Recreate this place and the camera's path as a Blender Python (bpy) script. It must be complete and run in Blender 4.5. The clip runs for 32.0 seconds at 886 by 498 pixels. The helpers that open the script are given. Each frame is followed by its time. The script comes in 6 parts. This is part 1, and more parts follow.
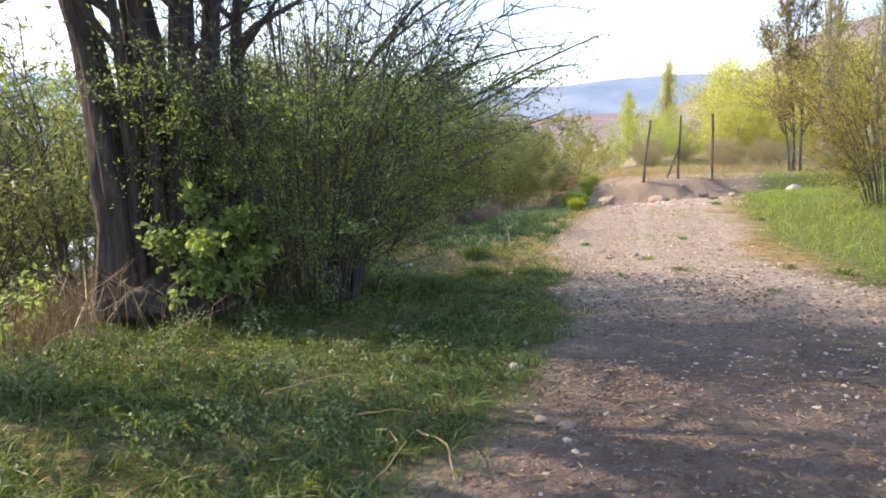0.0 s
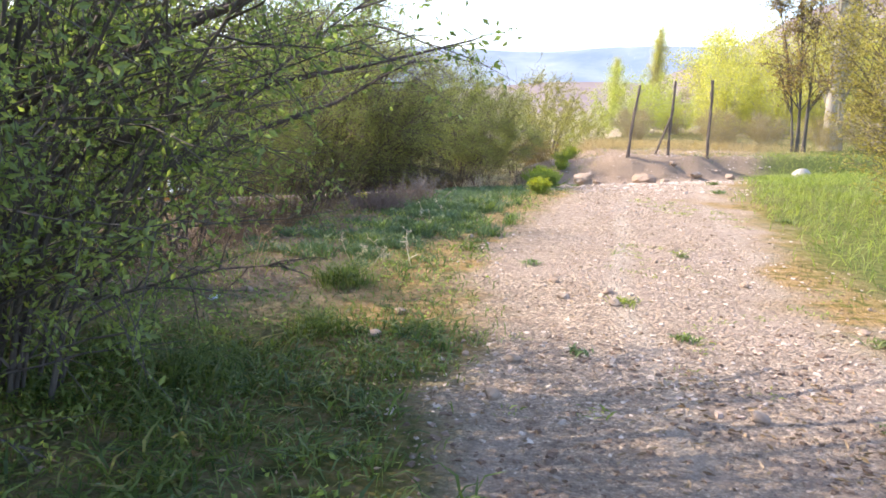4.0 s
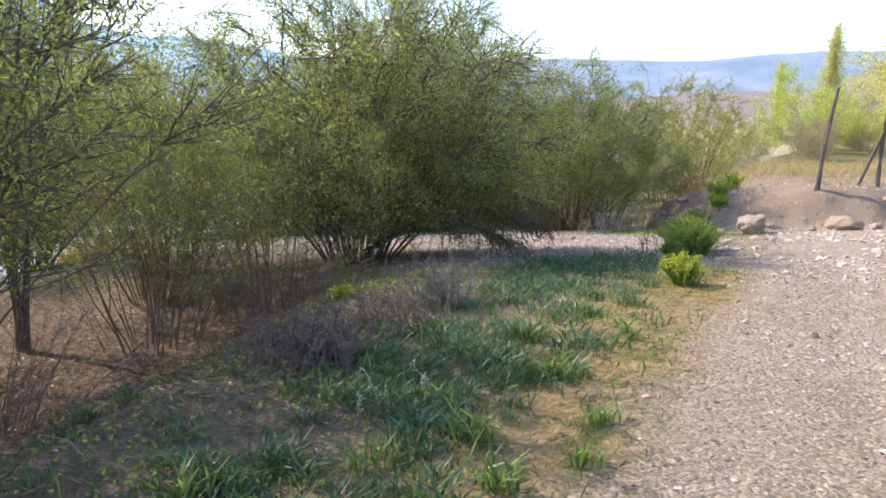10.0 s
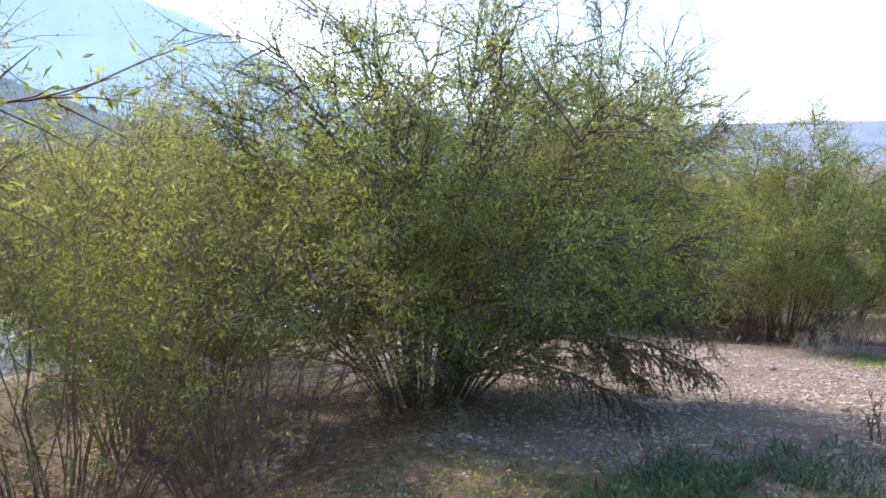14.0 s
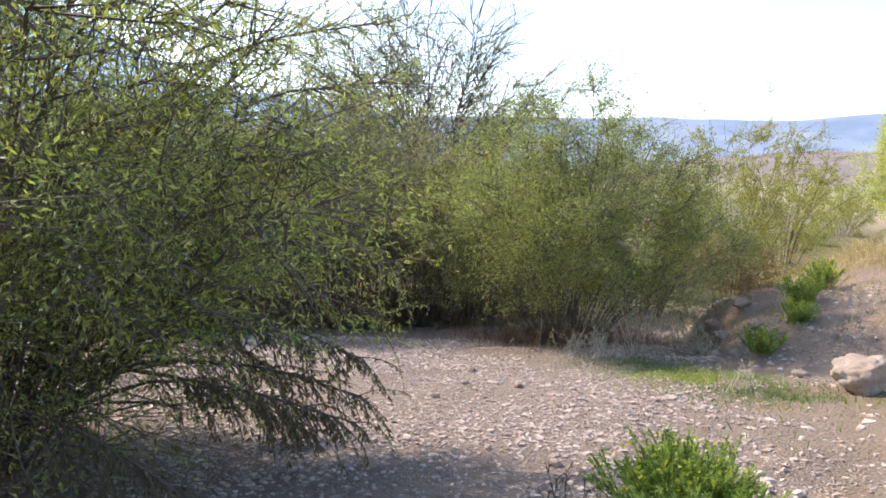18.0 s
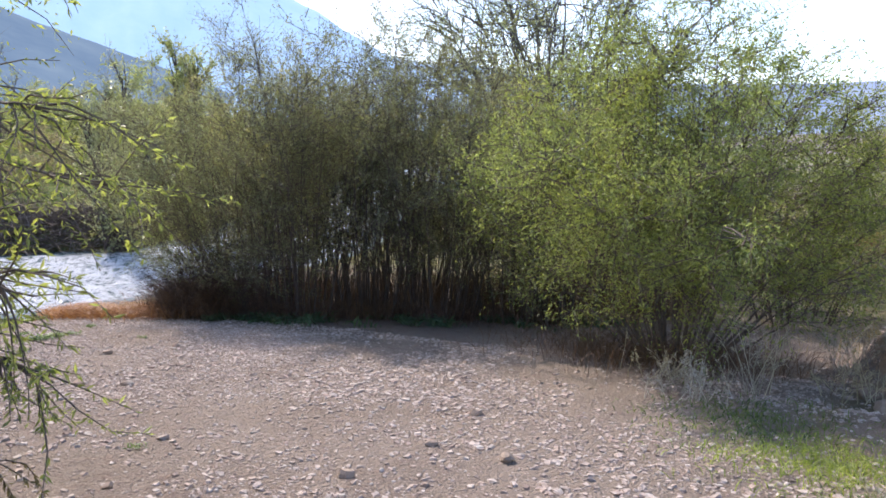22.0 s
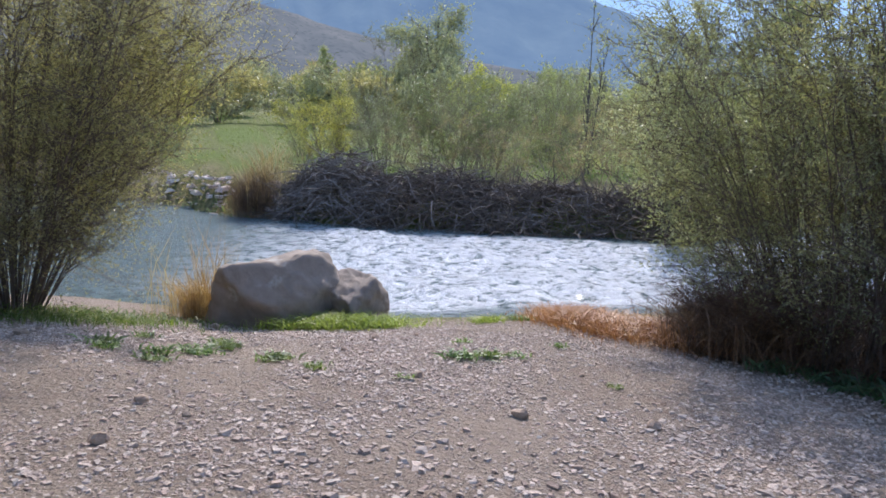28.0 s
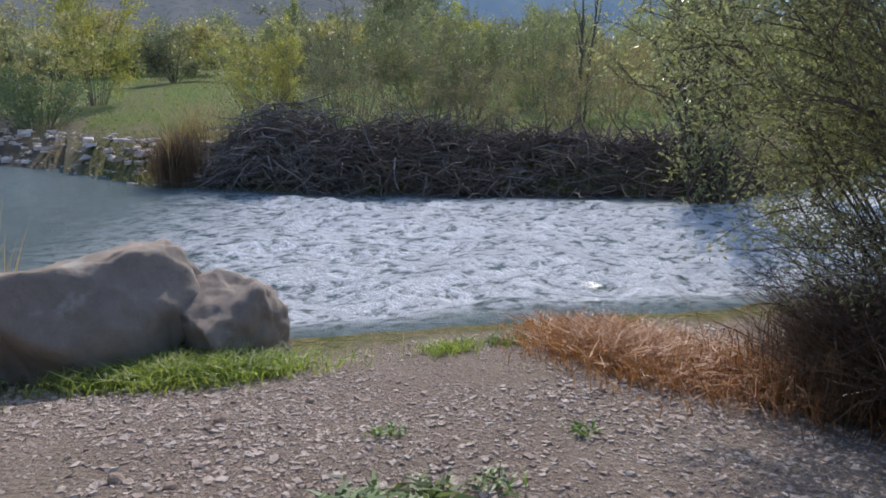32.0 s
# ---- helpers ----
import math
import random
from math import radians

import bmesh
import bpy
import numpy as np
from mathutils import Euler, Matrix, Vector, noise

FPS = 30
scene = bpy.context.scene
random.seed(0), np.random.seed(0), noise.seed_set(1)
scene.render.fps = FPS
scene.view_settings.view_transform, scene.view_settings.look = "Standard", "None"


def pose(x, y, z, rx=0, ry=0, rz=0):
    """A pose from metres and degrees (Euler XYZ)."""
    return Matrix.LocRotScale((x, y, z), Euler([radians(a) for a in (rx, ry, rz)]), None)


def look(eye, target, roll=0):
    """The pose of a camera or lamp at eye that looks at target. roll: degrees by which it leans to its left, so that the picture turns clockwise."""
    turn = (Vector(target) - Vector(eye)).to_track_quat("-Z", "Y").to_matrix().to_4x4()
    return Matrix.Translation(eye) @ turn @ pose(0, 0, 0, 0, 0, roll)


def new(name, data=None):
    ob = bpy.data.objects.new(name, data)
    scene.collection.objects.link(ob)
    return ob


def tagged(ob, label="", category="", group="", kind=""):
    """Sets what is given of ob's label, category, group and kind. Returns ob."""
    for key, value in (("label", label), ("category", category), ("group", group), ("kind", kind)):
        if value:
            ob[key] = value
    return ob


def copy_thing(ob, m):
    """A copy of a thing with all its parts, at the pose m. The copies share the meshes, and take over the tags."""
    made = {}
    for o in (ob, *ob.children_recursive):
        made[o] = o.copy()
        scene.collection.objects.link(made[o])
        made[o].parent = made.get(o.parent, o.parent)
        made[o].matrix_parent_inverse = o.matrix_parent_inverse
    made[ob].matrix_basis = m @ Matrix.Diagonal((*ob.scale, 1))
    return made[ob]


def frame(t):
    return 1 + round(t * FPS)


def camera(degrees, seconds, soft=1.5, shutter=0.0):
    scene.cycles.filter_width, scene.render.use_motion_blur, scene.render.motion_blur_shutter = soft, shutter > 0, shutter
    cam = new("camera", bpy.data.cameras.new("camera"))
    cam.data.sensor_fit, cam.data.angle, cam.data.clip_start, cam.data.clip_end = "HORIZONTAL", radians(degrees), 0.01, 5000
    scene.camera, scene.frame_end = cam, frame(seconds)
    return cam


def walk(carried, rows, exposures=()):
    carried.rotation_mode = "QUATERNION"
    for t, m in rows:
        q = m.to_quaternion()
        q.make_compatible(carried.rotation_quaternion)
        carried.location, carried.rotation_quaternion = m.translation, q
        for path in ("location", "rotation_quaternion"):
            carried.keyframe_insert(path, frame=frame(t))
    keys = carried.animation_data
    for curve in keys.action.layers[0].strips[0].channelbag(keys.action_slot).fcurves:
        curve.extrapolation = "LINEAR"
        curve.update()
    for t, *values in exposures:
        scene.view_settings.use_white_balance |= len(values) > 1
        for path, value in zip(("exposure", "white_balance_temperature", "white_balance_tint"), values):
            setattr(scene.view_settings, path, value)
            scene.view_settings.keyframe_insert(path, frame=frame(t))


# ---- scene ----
cam = camera(59.8, 32.0, 1.7)
METRES, EYE, TILT, LEAN, TURN = 31.0, 1.5, -7.5, 1.0, 0.0
ROWS = [
    (0.0, 0.0, 0.0, 0.0, -0.0, 0.0, 0.0),
    (0.5, 0.0042, 0.0147, 0.0025, -0.58, -0.18, -0.21),
    (1.0, 0.0059, 0.033, 0.0049, -0.58, -0.91, -1.26),
    (1.5, 0.0098, 0.0492, 0.0051, -0.57, -1.6, -1.28),
    (2.0, 0.0148, 0.065, 0.0068, -0.52, -1.85, -1.2),
    (2.5, 0.0202, 0.0825, 0.0098, -0.83, -1.92, -1.27),
    (3.0, 0.0282, 0.0982, 0.0118, -1.82, -2.16, -1.57),
    (3.5, 0.0319, 0.1155, 0.0136, -2.12, -2.43, -2.25),
    (5.5, 0.0433, 0.1812, 0.0224, 3.28, -3.87, -2.17),
    (6.0, 0.0461, 0.1957, 0.0256, 4.62, -3.98, -1.39),
    (6.5, 0.0485, 0.2136, 0.0288, 5.15, -3.91, -1.37),
    (7.0, 0.0531, 0.2324, 0.0304, 5.34, -3.09, -2.71),
    (7.5, 0.0552, 0.2477, 0.0315, 6.32, -2.89, -3.15),
    (8.0, 0.0569, 0.2649, 0.0347, 7.82, -2.38, -2.86),
    (8.5, 0.0601, 0.2805, 0.038, 9.77, -2.28, -3.02),
    (9.0, 0.0599, 0.2979, 0.0397, 10.68, -2.2, -3.36),
    (9.5, 0.0608, 0.3126, 0.0422, 10.73, -2.18, -2.93),
    (10.0, 0.0639, 0.3294, 0.0453, 9.16, -2.36, -3.26),
    (10.5, 0.0643, 0.3445, 0.0476, 8.17, -2.56, -3.92),
    (11.0, 0.0703, 0.3621, 0.0516, 6.55, 0.45, -4.35),
    (11.5, 0.0726, 0.3779, 0.0551, 13.47, 0.13, -4.47),
    (12.0, 0.0725, 0.3953, 0.0601, 24.14, 0.76, -4.74),
    (12.5, 0.0763, 0.4161, 0.0626, 25.32, 1.26, -4.81),
    (13.0, 0.0778, 0.432, 0.0644, 25.91, 1.36, -4.82),
    (13.5, 0.0805, 0.4463, 0.0677, 25.92, 1.36, -5.03),
    (15.5, 0.0885, 0.4857, 0.072, 23.76, 0.59, -5.31),
    (16.0, 0.0913, 0.4991, 0.0728, 19.62, 1.0, -5.4),
    (16.5, 0.095, 0.5147, 0.0737, 18.75, 1.07, -4.79),
    (17.0, 0.0997, 0.5306, 0.0751, 17.1, 0.95, -4.41),
    (17.5, 0.1034, 0.5447, 0.0763, 15.97, 1.09, -4.47),
    (18.0, 0.1112, 0.5614, 0.0765, 15.25, 1.31, -4.88),
    (18.5, 0.1162, 0.5743, 0.0764, 15.48, 1.36, -6.9),
    (19.0, 0.1209, 0.5885, 0.0776, 16.13, 1.24, -7.8),
    (19.5, 0.1259, 0.603, 0.0791, 18.18, 0.67, -8.35),
    (20.0, 0.1287, 0.6194, 0.08, 19.06, 0.03, -8.0),
    (20.5, 0.1313, 0.6327, 0.0812, 19.02, -0.51, -7.32),
    (21.0, 0.1334, 0.6489, 0.0832, 20.03, -1.53, -6.37),
    (21.5, 0.1318, 0.6635, 0.0852, 23.17, -2.14, -6.41),
    (22.0, 0.1322, 0.6785, 0.0873, 29.11, -2.2, -6.37),
    (22.5, 0.1303, 0.6912, 0.0873, 34.65, -3.15, -6.7),
    (23.0, 0.1253, 0.7044, 0.0856, 37.54, -3.63, -7.55),
    (23.5, 0.1174, 0.7197, 0.0823, 44.29, -4.03, -7.57),
    (24.0, 0.1087, 0.7318, 0.0809, 48.27, -4.52, -7.53),
    (24.5, 0.0989, 0.7455, 0.0811, 56.27, -4.72, -7.0),
    (26.5, 0.0559, 0.7817, 0.0784, 65.02, -6.56, -9.6),
    (27.0, 0.0446, 0.7908, 0.0765, 69.26, -7.36, -9.16),
    (27.5, 0.0328, 0.7991, 0.0746, 70.61, -7.66, -9.16),
    (28.0, 0.0194, 0.8076, 0.0742, 72.88, -8.09, -8.89),
    (28.5, 0.0063, 0.8145, 0.0735, 74.89, -8.42, -8.82),
    (29.0, -0.0094, 0.8208, 0.0721, 75.76, -8.95, -8.72),
    (29.5, -0.0222, 0.8263, 0.0711, 77.25, -8.39, -8.38),
    (30.0, -0.0365, 0.8304, 0.0692, 78.63, -8.85, -8.34),
    (30.5, -0.0485, 0.8354, 0.0678, 78.24, -9.74, -7.43),
    (31.0, -0.0629, 0.8407, 0.0664, 77.31, -10.35, -6.64),
    (31.5, -0.0763, 0.8462, 0.0653, 74.58, -10.45, -6.54),
    (32.0, -0.0875, 0.8567, 0.0647, 71.81, -10.93, -6.94),
]
EXPOSURES = [(0.0, 1.42, 6900, 17), (2.0, 1.85, 6800, 17), (6.0, 1.62, 6700, 16), (8.5, 1.45, 6350, 13), (10.5, 1.34, 6400, 13), (11.5, 1.2, 6400, 13), (13.5, 1.3, 6400, 15), (16.0, 1.62, 5950, 14), (19.0, 1.32, 6750, 16), (21.5, 1.27, 6350, 17), (24.0, 1.27, 5800, 17), (27.0, 1.2, 5850, 15), (29.0, 0.96, 5850, 15), (30.0, 0.78, 5900, 15), (32.0, 0.60, 5900, 13)]
walk(cam, [(t, pose(0, 0, EYE, TILT, LEAN, TURN) @ pose(METRES * x, METRES * y, METRES * z, 90 + pitch, roll, yaw)) for t, x, y, z, yaw, pitch, roll in ROWS],
     exposures=EXPOSURES)

# ---- world, sun, exposure ----
SUN_YAW, SUN_UP = 70.0, 40.0          # degrees to the left of +y, and above the horizon
world = bpy.data.worlds.new("world")
scene.world = world
world.use_nodes = True
wn = world.node_tree.nodes
sky = wn.new("ShaderNodeTexSky")
sky.sky_type, sky.sun_disc = "NISHITA", False
sky.sun_elevation, sky.sun_rotation = radians(SUN_UP), radians(360 - SUN_YAW)
sky.air_density, sky.dust_density, sky.ozone_density, sky.altitude = 1.0, 2.0, 1.0, 900
wn["Background"].inputs["Strength"].default_value = 0.15
world.node_tree.links.new(sky.outputs["Color"], wn["Background"].inputs["Color"])
sun = new("sun", bpy.data.lights.new("sun", "SUN"))
sun.data.energy, sun.data.angle, sun.data.color = 2.6, radians(0.55), (1.0, 0.89, 0.74)
sun_way = Vector((-math.sin(radians(SUN_YAW)) * math.cos(radians(SUN_UP)), math.cos(radians(SUN_YAW)) * math.cos(radians(SUN_UP)), math.sin(radians(SUN_UP))))
sun.matrix_world = look(sun_way * 60, (0, 0, 0))


# ---- materials ----
def shader(name):
    m = bpy.data.materials.new(name)
    m.use_nodes = True
    nt = m.node_tree
    return m, nt, nt.nodes["Principled BSDF"]


def node(nt, kind, **inputs):
    n = nt.nodes.new(kind)
    for k, v in inputs.items():
        n.inputs[k.replace("_", " ")].default_value = v
    return n


def ramp(nt, source, stops):
    r = nt.nodes.new("ShaderNodeValToRGB")
    while len(r.color_ramp.elements) < len(stops):
        r.color_ramp.elements.new(0.5)
    for e, (p, c) in zip(r.color_ramp.elements, stops):
        e.position, e.color = p, (*c, 1)
    nt.links.new(source, r.inputs["Fac"])
    return r.outputs["Color"]


def place(nt):
    return nt.nodes.new("ShaderNodeNewGeometry").outputs["Position"]


def noise_of(nt, scale, detail=4.0, rough=0.55, vector=None):
    n = node(nt, "ShaderNodeTexNoise", Scale=scale, Detail=detail, Roughness=rough)
    nt.links.new(vector or place(nt), n.inputs["Vector"])
    return n.outputs["Fac"]


def mixed(nt, fac, a, b, blend="MIX"):
    m = nt.nodes.new("ShaderNodeMix")
    m.data_type, m.blend_type = "RGBA", blend
    for sock, v in ((m.inputs[0], fac), (m.inputs[6], a), (m.inputs[7], b)):
        if isinstance(v, (int, float)):
            sock.default_value = v
        elif isinstance(v, tuple):
            sock.default_value = (*v, 1)
        else:
            nt.links.new(v, sock)
    return m.outputs[2]


def bumped(nt, bsdf, height, strength, distance):
    b = node(nt, "ShaderNodeBump", Strength=strength, Distance=distance)
    nt.links.new(height, b.inputs["Height"])
    nt.links.new(b.outputs["Normal"], bsdf.inputs["Normal"])


def leaf_material(name, dark, light, through_share=0.5, gloss=0.5, dry=None):
    """Leaves with a colour of their own each, lit from behind as thin leaves are."""
    m, nt, p = shader(name)
    isle = nt.nodes.new("ShaderNodeNewGeometry").outputs["Random Per Island"]
    stops = [(0.0, dark), (0.75, light), (1.0, tuple(min(1, c * 1.25) for c in light))]
    if dry:
        stops = [(0.0, dark), (0.6, light), (0.88, light), (1.0, dry)]
    c = ramp(nt, isle, stops)
    c = mixed(nt, ramp(nt, noise_of(nt, 0.9, 2), [(0.35, (0.0, 0.0, 0.0)), (0.65, (1, 1, 1))]), c, mixed(nt, 1.0, c, (1.12, 1.05, 0.8), "MULTIPLY"))
    nt.links.new(c, p.inputs["Base Color"])
    p.inputs["Roughness"].default_value = gloss
    t = nt.nodes.new("ShaderNodeBsdfTranslucent")
    nt.links.new(mixed(nt, 1.0, c, (1.3, 1.38, 0.8), "MULTIPLY"), t.inputs["Color"])
    s = nt.nodes.new("ShaderNodeMixShader")
    s.inputs[0].default_value = through_share
    nt.links.new(p.outputs[0], s.inputs[1])
    nt.links.new(t.outputs[0], s.inputs[2])
    nt.links.new(s.outputs[0], nt.nodes["Material Output"].inputs["Surface"])
    return m


def bark_material(name, dark, light, scale=9.0, relief=0.02):
    m, nt, p = shader(name)
    mp = nt.nodes.new("ShaderNodeMapping")
    mp.inputs["Scale"].default_value = (1, 1, 0.16)
    nt.links.new(place(nt), mp.inputs["Vector"])
    n = noise_of(nt, scale * 3, 6, 0.65, mp.outputs[0])
    c = ramp(nt, n, [(0.32, dark), (0.7, light)])
    c = mixed(nt, ramp(nt, noise_of(nt, 2.3), [(0.4, (0, 0, 0)), (0.75, (0.6, 0.6, 0.6))]), c, tuple(0.6 * (a + b) * 0.6 for a, b in zip(dark, light)))
    nt.links.new(c, p.inputs["Base Color"])
    p.inputs["Roughness"].default_value = 0.9
    bumped(nt, p, n, 0.9, relief)
    return m


def stone_material(name, shades, scale=7.0):
    """Stones, each of its own shade, with grain and pale lichen."""
    m, nt, p = shader(name)
    g = nt.nodes.new("ShaderNodeNewGeometry")
    o = nt.nodes.new("ShaderNodeObjectInfo")
    add = nt.nodes.new("ShaderNodeMath")
    add.operation = "ADD"
    nt.links.new(g.outputs["Random Per Island"], add.inputs[0])
    nt.links.new(o.outputs["Random"], add.inputs[1])
    fr = nt.nodes.new("ShaderNodeMath")
    fr.operation = "FRACT"
    nt.links.new(add.outputs[0], fr.inputs[0])
    c = ramp(nt, fr.outputs[0], [(i / (len(shades) - 1), s) for i, s in enumerate(shades)])
    n = noise_of(nt, scale * 4, 8, 0.7)
    c = mixed(nt, 0.6, c, ramp(nt, n, [(0.3, (0.62, 0.60, 0.58)), (0.7, (1.0, 0.98, 0.95))]), "MULTIPLY")
    c = mixed(nt, ramp(nt, noise_of(nt, scale, 5), [(0.6, (0, 0, 0)), (0.68, (0.55, 0.55, 0.55))]), c, (0.5, 0.48, 0.43))
    nt.links.new(c, p.inputs["Base Color"])
    p.inputs["Specular IOR Level"].default_value = 0.15
    p.inputs["Roughness"].default_value = 0.85
    bumped(nt, p, n, 0.7, 0.02)
    return m


WILLOW = leaf_material("willow_leaf", (0.14, 0.172, 0.07), (0.30, 0.34, 0.13), 0.5)
WILLOW_PALE = leaf_material("pale_willow_leaf", (0.19, 0.22, 0.115), (0.365, 0.385, 0.20), 0.45)
WILLOW_GOLD = leaf_material("golden_willow_leaf", (0.21, 0.23, 0.06), (0.38, 0.39, 0.11), 0.5)
OLIVE = leaf_material("olive_leaf", (0.21, 0.195, 0.115), (0.38, 0.345, 0.205), 0.48)
DEEP = leaf_material("dark_green_leaf", (0.11, 0.165, 0.065), (0.25, 0.33, 0.125), 0.5)
FRESH = leaf_material("fresh_leaf", (0.18, 0.26, 0.10), (0.32, 0.40, 0.18), 0.5)
POPLAR = leaf_material("poplar_leaf", (0.41, 0.415, 0.12), (0.56, 0.55, 0.19), 0.5)
RUSSET = leaf_material("russet_leaf", (0.17, 0.115, 0.06), (0.32, 0.23, 0.11), 0.4)
FAR_LEAF = leaf_material("far_leaf", (0.21, 0.25, 0.12), (0.32, 0.35, 0.165), 0.45)
HERB = leaf_material("herb_leaf", (0.045, 0.095, 0.055), (0.12, 0.19, 0.10), 0.35)
SPURGE = leaf_material("spurge_leaf", (0.13, 0.20, 0.06), (0.31, 0.40, 0.13), 0.5)
SPURGE_TOP = leaf_material("spurge_flower", (0.33, 0.38, 0.04), (0.52, 0.52, 0.05), 0.4)
GRASS = leaf_material("grass_blade", (0.045, 0.085, 0.028), (0.155, 0.22, 0.068), 0.45, 0.5, (0.28, 0.27, 0.12))
MEADOW = leaf_material("meadow_blade", (0.085, 0.14, 0.02), (0.19, 0.245, 0.04), 0.35, 0.95)
THICKET = leaf_material("grey_olive_leaf", (0.14, 0.145, 0.09), (0.27, 0.275, 0.17), 0.4)
WITHERED = leaf_material("withered_leaf", (0.085, 0.075, 0.042), (0.20, 0.17, 0.09), 0.35)
BROAD = leaf_material("bright_willow_leaf", (0.165, 0.20, 0.075), (0.355, 0.39, 0.15), 0.52)
LANCE = leaf_material("lance_leaf", (0.075, 0.13, 0.05), (0.19, 0.27, 0.10), 0.4)
WEED = leaf_material("weed_leaf", (0.08, 0.12, 0.055), (0.2, 0.25, 0.11), 0.4)
NETTLE = leaf_material("broad_weed_leaf", (0.10, 0.15, 0.075), (0.23, 0.28, 0.16), 0.4)
BRONZE = leaf_material("bronze_leaf", (0.20, 0.17, 0.055), (0.40, 0.35, 0.12), 0.5)
SPRING = leaf_material("spring_leaf", (0.34, 0.39, 0.10), (0.48, 0.52, 0.16), 0.5)
# leaf colour paled and greyed in place of haze over distant trees
HAZE_GREEN = leaf_material("haze_paled_leaf", (0.22, 0.235, 0.165), (0.31, 0.325, 0.22), 0.35)
FAR_BANK = leaf_material("far_bank_leaf", (0.12, 0.145, 0.08), (0.22, 0.245, 0.13), 0.32)
FAR_GREY = leaf_material("far_bank_grey_leaf", (0.14, 0.15, 0.105), (0.24, 0.25, 0.17), 0.3)
OLIVE_GOLD = leaf_material("olive_gold_leaf", (0.21, 0.215, 0.07), (0.37, 0.36, 0.125), 0.48)
SILVER = leaf_material("silvery_leaf", (0.20, 0.22, 0.14), (0.36, 0.375, 0.26), 0.42, 0.35)
REED = leaf_material("reed_straw", (0.30, 0.19, 0.10), (0.50, 0.36, 0.21), 0.25)
BROWN_HAZE = leaf_material("brownish_bud_leaf", (0.23, 0.185, 0.125), (0.35, 0.295, 0.19), 0.4)
GRASS_BRIGHT = leaf_material("bright_grass_blade", (0.14, 0.2, 0.05), (0.31, 0.37, 0.11), 0.5)
STRAW = leaf_material("straw", (0.30, 0.22, 0.12), (0.50, 0.40, 0.24), 0.3)
RUST_STRAW = leaf_material("rusty_straw", (0.22, 0.095, 0.04), (0.42, 0.21, 0.09), 0.25)
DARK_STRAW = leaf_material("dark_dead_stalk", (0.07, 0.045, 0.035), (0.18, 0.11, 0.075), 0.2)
PALE_STALK = leaf_material("pale_stalk", (0.36, 0.33, 0.28), (0.56, 0.52, 0.46), 0.2)
LITTER = leaf_material("leaf_litter", (0.13, 0.085, 0.055), (0.34, 0.25, 0.17), 0.15)
BARK = bark_material("bark", (0.045, 0.034, 0.028), (0.20, 0.155, 0.13), 9.0, 0.04)
BARK_GREY = bark_material("grey_bark", (0.07, 0.06, 0.05), (0.19, 0.165, 0.14))
BARK_PALE = bark_material("pale_bark", (0.33, 0.30, 0.24), (0.55, 0.50, 0.42), 6)
TWIG = bark_material("twig_bark", (0.09, 0.07, 0.055), (0.22, 0.17, 0.13), 14, 0.004)
TWIG_RED = bark_material("reddish_twig_bark", (0.16, 0.11, 0.085), (0.33, 0.24, 0.18), 14, 0.004)
DARK_TWIG = bark_material("dark_stem_bark", (0.075, 0.058, 0.046), (0.20, 0.155, 0.12), 14, 0.004)
TWIG_PLUM = bark_material("purplish_grey_twig", (0.12, 0.09, 0.08), (0.29, 0.225, 0.195), 14, 0.004)
TWIG_DEAD = bark_material("dead_twig_bark", (0.13, 0.108, 0.092), (0.42, 0.365, 0.315), 14, 0.004)
DARK_STALK = bark_material("dark_dead_twig", (0.06, 0.04, 0.03), (0.17, 0.105, 0.075), 14, 0.004)
OLD_WOOD = bark_material("weathered_wood", (0.08, 0.06, 0.05), (0.22, 0.18, 0.15), 10, 0.01)
STONE = stone_material("gravel_stone", [(0.74, 0.61, 0.50), (0.58, 0.47, 0.385), (0.85, 0.74, 0.63), (0.66, 0.50, 0.405), (0.80, 0.71, 0.62), (0.42, 0.315, 0.255)], 12)
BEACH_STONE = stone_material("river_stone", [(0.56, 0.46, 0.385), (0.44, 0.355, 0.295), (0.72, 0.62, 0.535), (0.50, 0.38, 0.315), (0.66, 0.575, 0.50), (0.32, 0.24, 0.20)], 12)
ROCK = stone_material("boulder_rock", [(0.31, 0.26, 0.22), (0.34, 0.285, 0.235)], 3.0)
TAN_ROCK = stone_material("tan_rock", [(0.45, 0.34, 0.26), (0.40, 0.32, 0.25)], 4.0)
PALE_ROCK = stone_material("pale_rock", [(0.62, 0.575, 0.51), (0.58, 0.545, 0.49)], 4.0)

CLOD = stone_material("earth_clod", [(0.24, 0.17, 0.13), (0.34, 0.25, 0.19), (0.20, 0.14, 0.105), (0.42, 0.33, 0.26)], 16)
SCRAP, _nt, _p = shader("pale_blue_plastic")
_p.inputs["Base Color"].default_value, _p.inputs["Roughness"].default_value = (0.5, 0.6, 0.72, 1), 0.35


